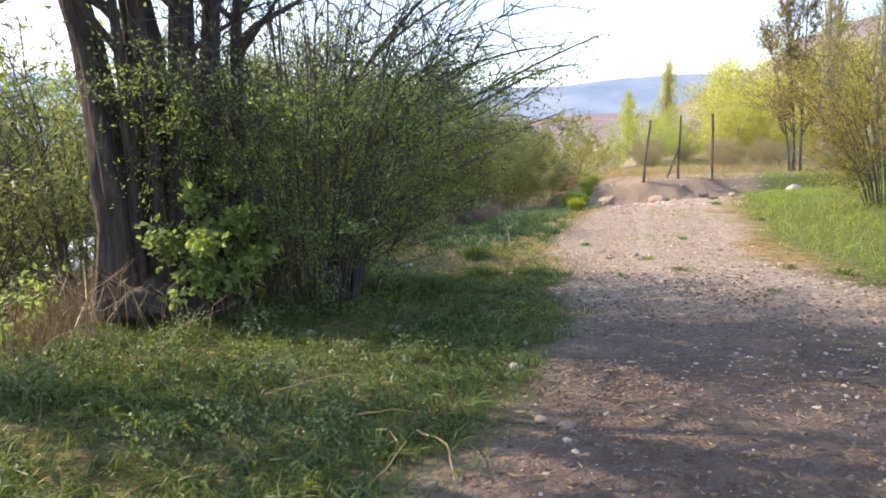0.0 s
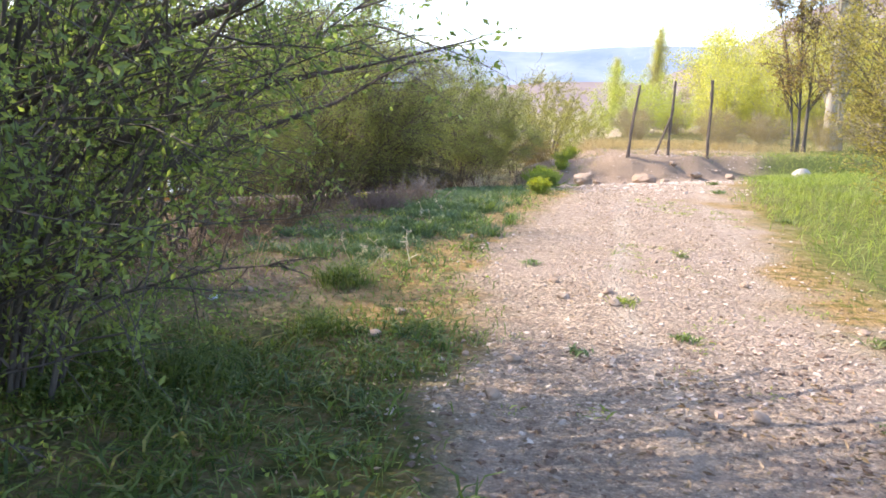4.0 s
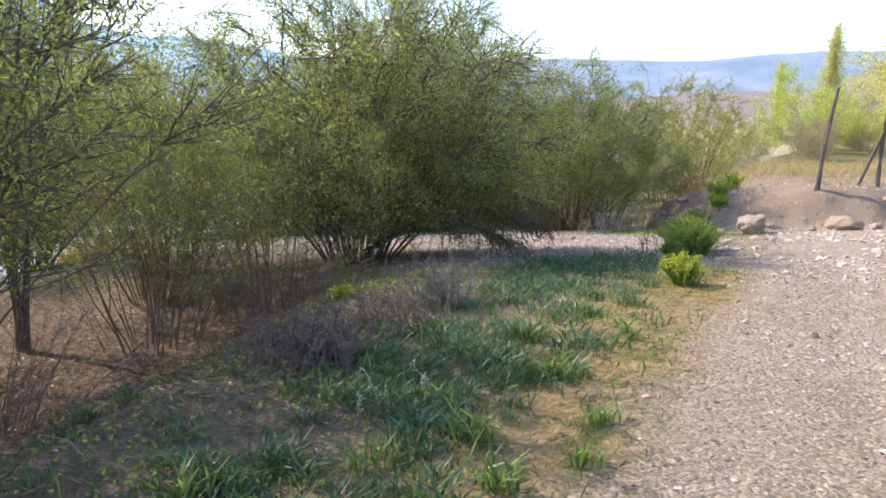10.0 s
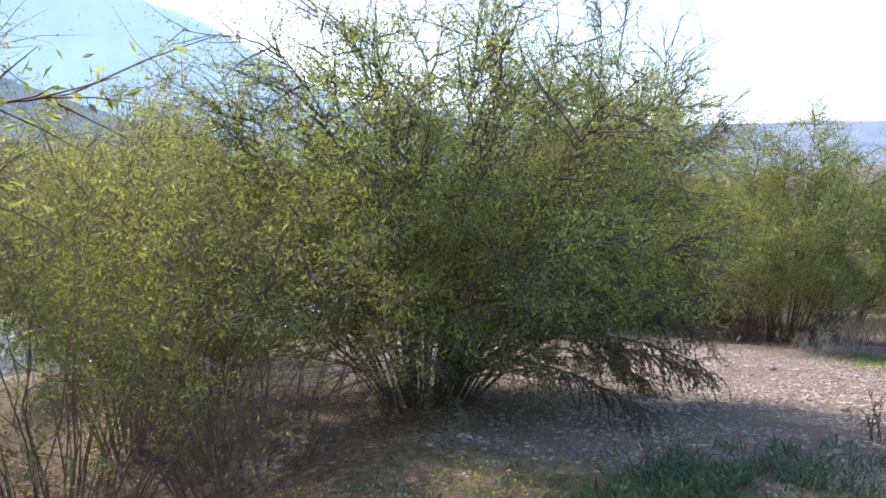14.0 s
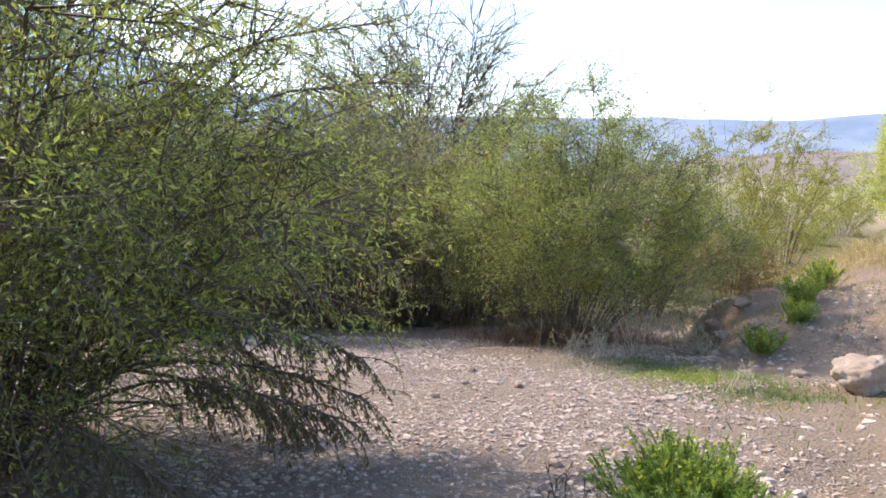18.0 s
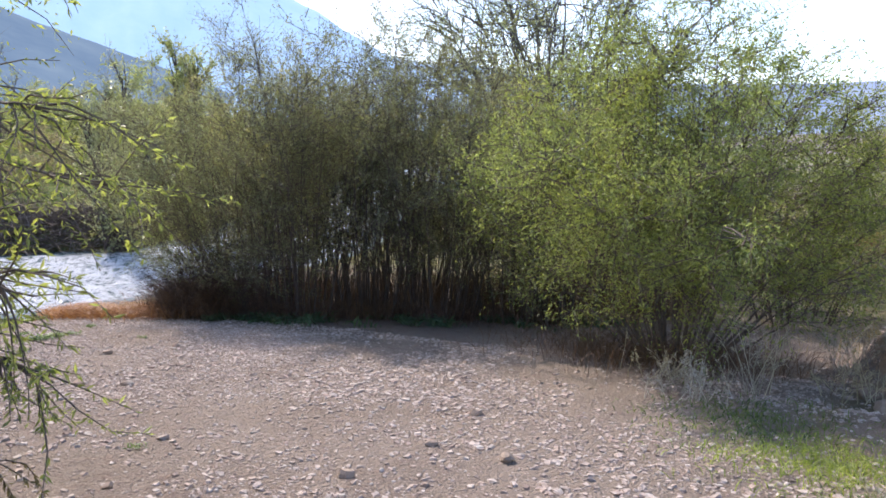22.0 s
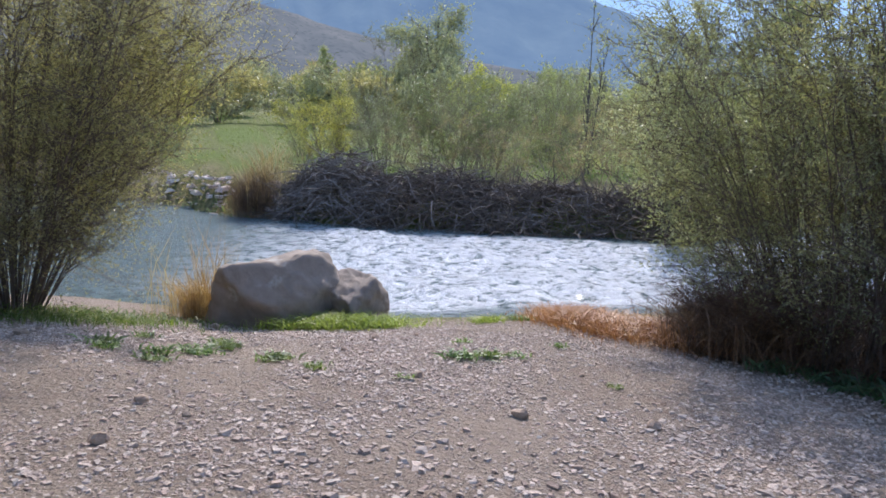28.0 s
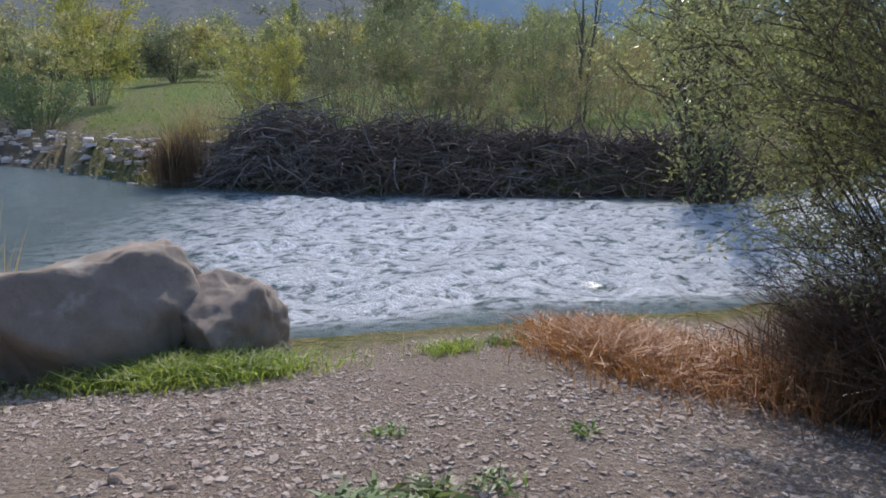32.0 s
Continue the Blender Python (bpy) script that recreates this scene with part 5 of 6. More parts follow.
tree("silvery_poplar", -14.4, 35.3, [(0, 0, -0.4, 0.2, 5.2, 0.07), (0.3, 0.2, 0.5, 0, 5.6, 0.07), (-0.4, 0.2, -1.0, 0.3, 4.4, 0.06), (0.1, -0.3, 0.2, -0.9, 4.6, 0.06)], 130, 1200, 9000, (0.09, 0.042), SILVER, BARK, "silvery young poplar with bare dark tops on the far bank", "tree", "far bank trees", 114, 0.02, 1.5, 0.6, 0.04, 0.6, 6)
tree("silvery_poplar", -14.0, 37.5, [(0, 0, -0.4, 0.2, 6.6, 0.10), (0.3, 0.2, 0.5, 0, 6.0, 0.09)], 80, 700, 7000, (0.10, 0.05), WILLOW_PALE, BARK, "silvery young poplar with bare dark tops on the far bank", "tree", "far bank trees", 115, 0, 1.7, 0.6, 0.15, 0.6, 6)
shrub("olive_shrub", -37.6, 23.0, 6.6, 2.0, 24, 900, 11000, (0.14, 0.05), OLIVE_GOLD, TWIG, "olive-gold willow on the far bank", "shrub", "far bank shrubs", 116, 0.2, 0.03, 0.4, 0, 0.9, 1.1, split=False, loose=0.1)
shrub("olive_shrub", -31.0, 22.0, 4.4, 1.6, 24, 700, 6500, (0.10, 0.032), OLIVE, TWIG, "olive-green willow shrub on the far bank", "shrub", "far bank shrubs", 117, 0.2, 0.022, 0.4, 0, 0.7, 1.2, split=False)
shrub("round_tree", -62, 43, 9.6, 4.0, 18, 900, 26000, (0.22, 0.12), HAZE_GREEN, BARK_GREY, "tall rounded pale green tree beyond the meadow", "tree", "meadow trees", 120, 0.25, 0.16, 0.3, 0, 2.0, 1.0, split=False, dome=0.7, loose=0.35)
def orchard_tree(mat, sd):
    return lambda x, y: shrub("orchard_tree", x, y, 4.4, 2.6, 9, 260, 3400, (0.26, 0.14), mat, BARK, "small orchard tree in spring leaf beyond the meadow", "tree", "meadow trees", sd, 0.3, 0.10, 0.25, 0, 1.3, 1.1, split=False, dome=0.5, loose=0.28)


for j in range(150):
    t = rng.uniform(0, 1)
    x, y = -50 - 42 * rng.uniform(0, 1) ** 1.2 + 8 * t, -6 + 96 * t + rng.uniform(-3, 3)
    k = j % 6
    x = x - 28 * (k == 4)
    planted(("orchard", k), orchard_tree((HAZE_GREEN, FAR_GREY, OLIVE, HAZE_GREEN, BROWN_HAZE, FAR_BANK)[k], 200 + k), x, y, rng.uniform(0.7, 1.2))
for x, y, hgt in [(-88, 38, 5.6), (-90, 40.5, 5.2)]:
    planted("meadow_poplar", lambda x, y: tree("poplar", x, y, [(0, 0, 0.1, 0, 9.0, 0.15)], 160, 900, 5200, (0.22, 0.12), WILLOW_PALE, BARK_PALE, "tall narrow yellow-green poplar", "tree", "far poplars", 88, 0, 1.8, 1.0, 0.06, 0.88, 6, loose=0.12), x, y, hgt / 9.0)

for x, y, hgt, k in [(-24.5, 34.5, 3.2, 0), (-26.5, 37.5, 3.4, 1), (-23.0, 38.5, 2.8, 2), (-29.5, 35.0, 3.6, 0), (-30.5, 39.5, 3.8, 3), (-27.0, 42.0, 3.6, 2), (-33.5, 42.5, 4.2, 1), (-35.0, 37.0, 3.4, 3), (-24.0, 30.2, 2.6, 3), (-38.0, 45.0, 4.4, 0), (-21.5, 36.2, 2.6, 1), (-31.5, 31.5, 2.6, 3), (-40.5, 40.0, 4.0, 1), (-20.4, 40.5, 3.2, 0), (-43.0, 47.0, 4.4, 2), (-45.0, 34.0, 3.4, 0), (-33.0, 47.5, 4.4, 3), (-28.5, 28.6, 1.9, 1)]:
    planted(("bank", k), lambda x, y, k=k: shrub("bank_willow", x, y, 4.0, 1.9, 24, 700, 9000, (0.085, 0.028), (FAR_GREY, FAR_BANK, BROWN_HAZE, FAR_GREY)[k], TWIG, "many-stemmed willow among the growth on the far bank", "willow", "far bank shrubs", 170 + k, 0.12, 0.026, 0.6, 0.0, 0.8, 1.05, split=False, loose=0.08), x, y, hgt / 4.0)
for x, y, hgt in [(-22.74, 37.2, 5.4)]:
    planted("bare_poplar", lambda x, y: tree("bare_poplar", x, y, [(0, 0, 0.1, 0, 5.4, 0.045), (0.1, 0.1, 0.7, 0.2, 4.0, 0.03)], 26, 160, 300, (0.08, 0.045), WILLOW_PALE, BARK_GREY, "slim dark bare-topped poplar on the far bank", "tree", "far bank trees", 89, 0, 1.0, 0.5, 0.2, 0.85, 6), x, y, hgt / 5.4)


# woods along the river upstream and down
def flats_willow(mat, sd):
    return lambda x, y: shrub("far_willow", x, y, 4.6, 1.8, 16, 300, 4400, (0.14, 0.06), mat, TWIG, "spring-green willow on the river flats", "willow", "far willows", sd, 0.2, 0.04, 0.5, 0.02, 1.1, 1.2, split=False, loose=0.08)


for j in range(36):
    if j < 20:
        y = rng.uniform(-6, 20)
        x = near_shore(y) + rng.uniform(1.0, 7.0)
    else:
        y = rng.uniform(38, 75)
        x = far_shore(y) - rng.uniform(3, 22)
    k = j % 4
    planted(("flats", k), flats_willow((WILLOW_PALE, FAR_LEAF, OLIVE, WILLOW_GOLD)[k], 300 + k), float(x), float(y), rng.uniform(0.75, 1.2))


# ---- low growth, gravel and litter ----
def scatter(n, x0, x1, y0, y1, rng, want):
    """Places in a rectangle, kept where want(x, y) is above chance."""
    x, y = rng.uniform(x0, x1, n), rng.uniform(y0, y1, n)
    k = rng.uniform(0, 1, n) < want(x, y)
    x, y = x[k], y[k]
    return np.stack([x, y, land(x, y)], -1)


def stuff(name, geo, material, label, category):
    ob = part(name, geo, material, None, label)
    return tagged(ob, "", category, "", "stuff")


def upward(n, rng, spread):
    v = rng.normal(size=(n, 3)) * spread
    v[:, 2] = 1
    return v


def left_verge(x, y):
    lip = np.interp(y, [-20, 4, 8, 11, 17, 21], [-3.6, -3.3, -2.9, -1.0, -0.6, 0.6])
    return (1 - bare_track(x, y)) * ease(-0.4, 0.3, x - lip) * ease(0.4, -0.2, x - road_left(y)) * ease(22.5, 20, y)


rng = np.random.default_rng(11)
# short mossy turf of the left verge
p = scatter(120000, -4, 4, -1, 21, rng, lambda x, y: left_verge(x, y) * (0.35 + 0.65 * ease(-0.2, 0.4, rough(x, y, 0.9, 70))) * ease(13, 7, y) + 0.25 * left_verge(x, y))
stuff("short_grass", spears(p, upward(len(p), rng, 0.7), rng.uniform(0.03, 0.12, len(p)), 0.008, rng, 0.4), GRASS, "short mixed grass on the verge", "grass")
p = scatter(60000, -4, 4, -1, 21, rng, lambda x, y: left_verge(x, y) * ease(-0.1, 0.5, rough(x, y, 0.7, 72)) * 0.7)
stuff("ground_cover", blades(p + np.array([0, 0, 0.015]), upward(len(p), rng, 1.6), rng.uniform(0.02, 0.045, len(p)), 0.022, rng), SPURGE, "low leafy ground cover on the verge", "ground cover")


p = scatter(2600, -4, 1.6, 1.2, 9, rng, lambda x, y: left_verge(x, y) * (0.25 + 0.75 * ease(-0.15, 0.25, rough(x, y, 0.8, 73))))
LUSH = p


def clump(roots, n_each, rng, height, width, flare=0.5, bend=0.25, radius=0.05):
    k = len(roots)
    r = np.repeat(roots, n_each, 0)
    r = r + np.concatenate([rng.normal(size=(len(r), 2)) * radius, np.zeros((len(r), 1))], 1)
    size = np.repeat(rng.uniform(0.6, 1.3, k), n_each) * rng.uniform(0.6, 1.15, len(r))
    return spears(r, upward(len(r), rng, flare), height * size, width * size, rng, bend)


stuff("verge_herbs", clump(LUSH, 18, rng, 0.12, 0.011, 0.7, 0.4, 0.06), GRASS, "lush leafy tufts on the verge", "herbs")


p = scatter(420, -4, 0.2, 3.2, 7.4, rng, lambda x, y: left_verge(x, y) * ease(0.1, 0.5, rough(x, y, 1.0, 74)) * ease(0.6, -1.2, x))
q = np.repeat(p, 30, 0) + np.concatenate([rng.normal(size=(len(p) * 30, 2)) * 0.06, rng.uniform(0.02, 0.2, (len(p) * 30, 1)) ** 1.0], 1)
stuff("broad_weeds", blades(q, upward(len(q), rng, 1.5), rng.uniform(0.02, 0.042, len(q)), 0.02, rng), NETTLE, "knee-low broad-leaved weeds on the verge", "weeds")


# dabs of yellow-green moss and weed on the track
p = scatter(1500, 1.0, 5.6, 7.5, 19, rng, lambda x, y: bare_track(x, y) * ease(0.1, 0.6, rough(x, y, 1.1, 98)))
stuff("track_weeds", clump(p, 12, rng, 0.035, 0.010, 1.3, 0.4, 0.05), GRASS_BRIGHT, "low yellow-green weeds dotted over the track", "weeds")


# leafy herbs in a belt beside the track
def herb_belt(x, y):
    mid = np.interp(y, [9.5, 12, 15, 18, 21], [0.0, 0.4, 1.2, 1.95, 2.65])
    return np.exp(-((x - mid) / 0.7) ** 2) * ease(10.3, 12.0, y) * ease(21, 19, y) * ease(-0.6, 0.2, rough(x, y, 0.8, 75)) * (1 - 0.95 * ease(-0.5, 0.1, x - road_left(y)))


p = scatter(8200, -2, 4, 9, 21, rng, herb_belt)
p = p[np.argsort(np.hypot(p[:, 0] - 1.2, p[:, 1] - 12.5))]
herb_meshes = [mesh_of("herb", *clump(np.zeros((1, 3)), 44, rng, 0.125, 0.0095, 0.5, 0.22, 0.05), HERB) for _ in range(8)]
for j, (x, y, z) in enumerate(p[:280]):
    ob = new("herb", herb_meshes[j % 8])
    ob.matrix_basis = pose(x, y, z - 0.005, 0, 0, rng.uniform(0, 360)) @ Matrix.Scale(rng.uniform(0.55, 1.15), 4)
    tagged(ob, "dark green lance-leaved herb growing beside the track", "herb", "herbs beside the track")
stuff("leafy_herbs", clump(p[280:], 24, rng, 0.11, 0.011, 0.5, 0.22, 0.06), HERB, "belt of dark green lance-leaved herbs beside the track", "herbs")
p = scatter(2400, -3.5, 2, 4, 12, rng, lambda x, y: left_verge(x, y) * ease(0.0, 0.5, rough(x, y, 0.9, 77)) * 0.8)
stuff("leafy_herbs", clump(p, 9, rng, 0.11, 0.015, 0.8, 0.3, 0.05), GRASS, "tufts of taller grass under the bush", "grass")
for x, y, r, hgt, n in [(0.42, 10.15, 0.10, 0.26, 420), (0.42, 8.95, 0.09, 0.20, 320), (-0.1, 8.1, 0.16, 0.22, 420), (0.5, 11.9, 0.08, 0.2, 200)]:
    q = np.stack([x + rng.normal(size=n) * r, y + rng.normal(size=n) * r, np.zeros(n)], -1)
    q[:, 2] = land(q[:, 0], q[:, 1])
    g = part("grass_tuft", spears(q, upward(n, rng, 0.45), hgt * rng.uniform(0.5, 1.1, n), 0.006, rng, 0.35), GRASS, None, "dense dark green tuft of fine grass")
    tagged(g, "", "grass tuft", "grass tufts")


def spurge(x, y, size, shoots, seed, top=SPURGE_TOP, yellow=0.5, label="bushy yellow-green spurge beside the track"):
    rng = np.random.default_rng(seed)
    ob = thing("spurge", x, y, float(land(x, y)) - 0.01, label, "plant", "spurge plants")
    root = np.concatenate([rng.normal(size=(shoots, 2)) * size * 0.17, np.zeros((shoots, 1))], 1)
    lines = curved(root, upward(shoots, rng, 0.45), size * rng.uniform(0.65, 1.05, shoots), rng, 6, 0.02, 0.06)
    tagged(part("stemwork", tubes(lines, np.full((shoots, 6), 0.004), 4), SPURGE, ob), kind="stuff")
    n = shoots * 90
    w = rng.integers(0, shoots, n)
    lp, lw = along(lines, w, rng.uniform(0.15, 1, n))
    part("foliage", blades(lp, lw * 0.6 + rng.normal(size=(n, 3)) * 0.6, rng.uniform(0.02, 0.045, n), 0.008, rng), SPURGE, ob)
    m = int(shoots * 16 * yellow)
    if m:
        lp, lw = along(lines, rng.integers(0, shoots, m), rng.uniform(0.9, 1, m))
        tagged(part("flower_head", blades(lp + rng.normal(size=(m, 3)) * 0.02, rng.normal(size=(m, 3)) + np.array([0, 0, 0.5]), 0.03, 0.022, rng), top, ob, "yellow-green flower heads"), kind="stuff")
    return ob


for x, y, s, n, sd, ye in [(3.1, 17.9, 0.32, 64, 1, 0.5), (3.66, 21.45, 0.52, 320, 2, 0.06), (3.62, 20.85, 0.40, 240, 3, 0.0), (3.35, 20.6, 0.22, 90, 9, 0.0), (4.9, 28.6, 0.40, 60, 5, 0.2), (5.6, 30.0, 0.5, 80, 6, 0.2), (6.1, 31.2, 0.5, 80, 7, 0.3), (5.4, 29.2, 0.35, 50, 8, 0.3), (0.0, 16.85, 0.12, 14, 10, 1.0)] :
    spurge(x, y, s, n, sd, yellow=ye)


def dry_stalks(x, y, height, n, seed, material=PALE_STALK, label="dry pale branched stalks", spread=0.25, category="dry weed", thick=0.004):
    rng = np.random.default_rng(seed)
    ob = thing("dry_weed", x, y, float(land(x, y)) - 0.02, label, category, "dry weeds")
    root = np.concatenate([rng.normal(size=(n, 2)) * spread * 0.4, np.zeros((n, 1))], 1)
    lines = curved(root, upward(n, rng, spread), height * rng.uniform(0.5, 1.1, n), rng, 6, 0, 0.09)
    tagged(part("stalkwork", tubes(lines, thick * (1.2 - 0.8 * np.linspace(0, 1, 6))[None] * np.ones((n, 1)), 4), material, ob), kind="stuff")
    m = n * 9
    lp, lw = along(lines, rng.integers(0, n, m), rng.uniform(0.35, 1, m))
    side = curved(lp, lw + rng.normal(size=(m, 3)) * 0.7, height * 0.16 * rng.uniform(0.5, 1.2, m), rng, 4, 0, 0.15)
    tagged(part("shootwork", tubes(side, np.full((m, 4), thick * 0.5), 3), material, ob), kind="stuff")
    k = m * 3
    lp, lw = along(side, rng.integers(0, m, k), rng.uniform(0.3, 1, k))
    tagged(part("seed_head", blades(lp, lw + rng.normal(size=(k, 3)), 0.02, 0.009, rng), material, ob), kind="stuff")
    return ob


for x, y, hgt, n, sd, mat, sp, lab in [(3.2, 29.3, 0.8, 14, 1, PALE_STALK, 0.25, ""), (2.7, 28.6, 0.5, 26, 2, PALE_STALK, 0.5, ""), (2.3, 29.4, 0.45, 26, 3, PALE_STALK, 0.5, ""), (4.1, 31.2, 0.7, 20, 4, PALE_STALK, 0.4, ""), (3.05, 21.3, 0.42, 4, 5, TWIG, 0.1, "thin dark dry stalks"), (3.18, 21.35, 0.36, 3, 6, TWIG, 0.1, "thin dark dry stalks"),
                                   (0.45, 14.75, 0.34, 150, 7, TWIG_PLUM, 0.5, "fine purplish grey dry bush"), (0.75, 15.6, 0.34, 60, 8, TWIG_RED, 0.45, "fine brown dry bush"), (0.95, 16.5, 0.42, 60, 12, TWIG_DEAD, 0.45, "fine beige dry bush"), (0.75, 10.9, 0.34, 7, 9, PALE_STALK, 0.45, ""), (1.2, 14.0, 0.24, 4, 10, PALE_STALK, 0.5, ""), (4.3, 26.0, 0.4, 12, 11, PALE_STALK, 0.3, ""), (4.05, 29.6, 0.5, 22, 13, PALE_STALK, 0.4, ""), (4.3, 30.4, 0.5, 26, 14, TWIG_DEAD, 0.5, "fine beige dry bush")]:
    dry_stalks(x, y, hgt, n, sd, mat, lab or "dry pale branched stalks", sp)


# reeds and rusty dead grass by the water
def dead_grass(x, y, rx, ry, height, n, seed, material, label, name="dead_grass", flare=0.7, bend=0.5):
    rng = np.random.default_rng(seed)
    q = np.stack([x + rng.normal(size=n) * rx, y + rng.normal(size=n) * ry, np.zeros(n)], -1)
    q[:, 2] = land(q[:, 0], q[:, 1]) - 0.02
    ob = part(name, spears(q, upward(n, rng, flare), height * rng.uniform(0.5, 1.15, n), 0.007, rng, bend), material, None, label)
    return tagged(ob, "", "dry grass", "dry grass by the river")


dead_grass(-7.05, 29.2, 0.42, 0.22, 0.27, 5600, 1, RUST_STRAW, "clump of rusty dead grass at the edge of the thicket", "dead_grass", 0.45, 0.35)
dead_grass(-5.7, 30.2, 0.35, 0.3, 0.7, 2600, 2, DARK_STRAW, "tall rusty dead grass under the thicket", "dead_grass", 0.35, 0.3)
dead_grass(-6.2, 29.75, 0.3, 0.2, 0.4, 1800, 3, RUST_STRAW, "clump of rusty dead grass at the edge of the thicket")
dead_grass(-8.45, 25.05, 0.14, 0.16, 0.6, 800, 4, REED, "dry rusty reeds beside the boulder", "reeds", 0.25, 0.2)
dead_grass(-8.5, 25.15, 0.10, 0.12, 1.3, 60, 14, REED, "tall dry reed stalks beside the boulder", "reeds", 0.10, 0.1)
dead_grass(-8.3, 24.6, 0.15, 0.12, 1.0, 16, 15, STRAW, "tall dry reed stalks beside the boulder", "reeds", 0.14, 0.1)
dead_grass(-20.3, 26.2, 0.3, 0.3, 1.2, 1600, 17, DARK_STRAW, "dark reed clump on the far bank", "reeds", 0.16, 0.2)
dead_grass(-20.4, 26.3, 0.3, 0.3, 1.6, 260, 5, REED, "rusty reeds on the far bank", "reeds", 0.12, 0.15)
dead_grass(-20.9, 27.0, 0.3, 0.4, 1.4, 200, 6, STRAW, "pale reeds on the far bank", "reeds", 0.12, 0.2)
dead_grass(7.5, 33.5, 1.6, 1.0, 0.5, 2500, 7, STRAW, "pale dry grass behind the posts", "dead_grass", 0.35, 0.3)
dead_grass(12.0, 35.0, 2.6, 1.0, 0.5, 3000, 8, STRAW, "pale dry grass behind the posts", "dead_grass", 0.35, 0.3)
dead_grass(-3.8, 7.6, 0.8, 1.5, 0.8, 1800, 9, LITTER, "dry grass on the low ground", "dead_grass", 0.35, 0.3)
dead_grass(-5.2, 9.5, 1.4, 2.2, 0.9, 2600, 10, LITTER, "dry grass on the low ground", "dead_grass", 0.35, 0.3)
dead_grass(-2.6, 11.6, 0.9, 1.2, 0.5, 1600, 11, LITTER, "dry grass on the low ground", "dead_grass", 0.5, 0.3)

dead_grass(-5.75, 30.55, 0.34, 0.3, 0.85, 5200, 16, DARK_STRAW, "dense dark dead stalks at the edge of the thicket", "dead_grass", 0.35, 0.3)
# dark blades stand in for the shade along the thicket's foot
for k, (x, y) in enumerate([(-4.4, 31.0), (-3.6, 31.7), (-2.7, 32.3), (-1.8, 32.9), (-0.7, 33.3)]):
    dead_grass(x, y, 0.45, 0.3, 0.45, 700, 20 + k, DARK_STRAW, "dark stalks standing in for shade at the foot of the thicket", "dead_grass", 0.4, 0.3)
# added dark growth that fills bright gaps between the stems as shade would
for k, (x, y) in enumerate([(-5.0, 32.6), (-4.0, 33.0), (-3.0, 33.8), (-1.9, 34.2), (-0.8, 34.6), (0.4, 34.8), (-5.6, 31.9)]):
    dead_grass(x, y, 0.55, 0.35, 0.85, 800, 120 + k, DARK_STRAW, "tall dark stalks added to deepen the shade among the thicket stems", "dead_grass", 0.2, 0.25)
dead_grass(1.9, 30.6, 0.8, 0.5, 0.5, 2200, 30, DARK_STRAW, "dark dead stalks under the round willow", "dead_grass", 0.5, 0.3)

p = scatter(2600, -5.5, 1.5, 29.4, 34, rng, lambda x, y: np.exp(-((y - 30.1 - 0.66 * (x + 5.2)) / 0.5) ** 2) * ease(-0.1, 0.4, rough(x, y, 0.7, 90)))
stuff("shade_herbs", clump(p, 10, rng, 0.16, 0.03, 0.8, 0.4, 0.06), HERB, "green herbs in the shade of the thicket", "herbs")
# green along the shore, the bank and the right of the track
def turf(name, x, y, rx, ry, height, n, seed, material, label):
    rng = np.random.default_rng(seed)
    q = np.stack([x + rng.normal(size=n) * rx, y + rng.normal(size=n) * ry, np.zeros(n)], -1)
    q[:, 2] = land(q[:, 0], q[:, 1]) - 0.01
    ob = part(name, spears(q, upward(n, rng, 0.5), height * rng.uniform(0.5, 1.1, n), 0.008, rng, 0.35), material, None, label)
    return tagged(ob, "", "grass", "grass by the river")


turf("shore_grass", -7.55, 26.5, 0.14, 0.34, 0.22, 3400, 1, GRASS_BRIGHT, "bright green grass in front of the boulders")
turf("shore_grass", -7.5, 23.9, 0.35, 0.55, 0.15, 2000, 2, GRASS, "green grass under the bank willow")
turf("shore_grass", -7.65, 28.2, 0.09, 0.12, 0.13, 300, 3, GRASS_BRIGHT, "small tuft of grass on the gravel edge")
turf("shore_grass", -7.7, 28.75, 0.09, 0.14, 0.12, 300, 4, GRASS, "small tuft of grass on the gravel edge")
turf("bank_grass", 4.0, 26.9, 0.45, 0.35, 0.12, 1600, 5, GRASS_BRIGHT, "strip of grass at the foot of the bank")
turf("bank_grass", 4.7, 26.0, 0.4, 0.35, 0.10, 1300, 6, GRASS, "strip of grass at the foot of the bank")
turf("bank_grass", 3.4, 28.0, 0.45, 0.45, 0.10, 1200, 7, GRASS, "strip of grass at the foot of the bank")
p = scatter(70000, 3.5, 20, 4, 34, rng, lambda x, y: ease(-0.2, 0.7, x - road_right(y) + 0.5 * rough(x, y, 1.3, 80)) * (0.5 + 0.5 * ease(-0.3, 0.3, rough(x, y, 1.5, 81))) * ease(34, 28, y))
stuff("meadow_grass", spears(p, upward(len(p), rng, 0.4), rng.uniform(0.08, 0.26, len(p)), 0.010, rng, 0.35), GRASS_BRIGHT, "bright green grass beside the track", "grass")
p = scatter(20000, -60, -14, 10, 60, rng, lambda x, y: ease(1.5, 4, far_shore(y) - x) * 0.6)
stuff("meadow_grass", spears(p, upward(len(p), rng, 0.5), rng.uniform(0.06, 0.16, len(p)), 0.03, rng, 0.35), MEADOW, "green meadow across the river", "grass")
p = scatter(9000, -24, -12, 22, 40, rng, lambda x, y: np.exp(-((far_shore(y) - x - 0.35) / 0.5) ** 2) * ease(-0.3, 0.3, rough(x, y, 1.1, 68)))
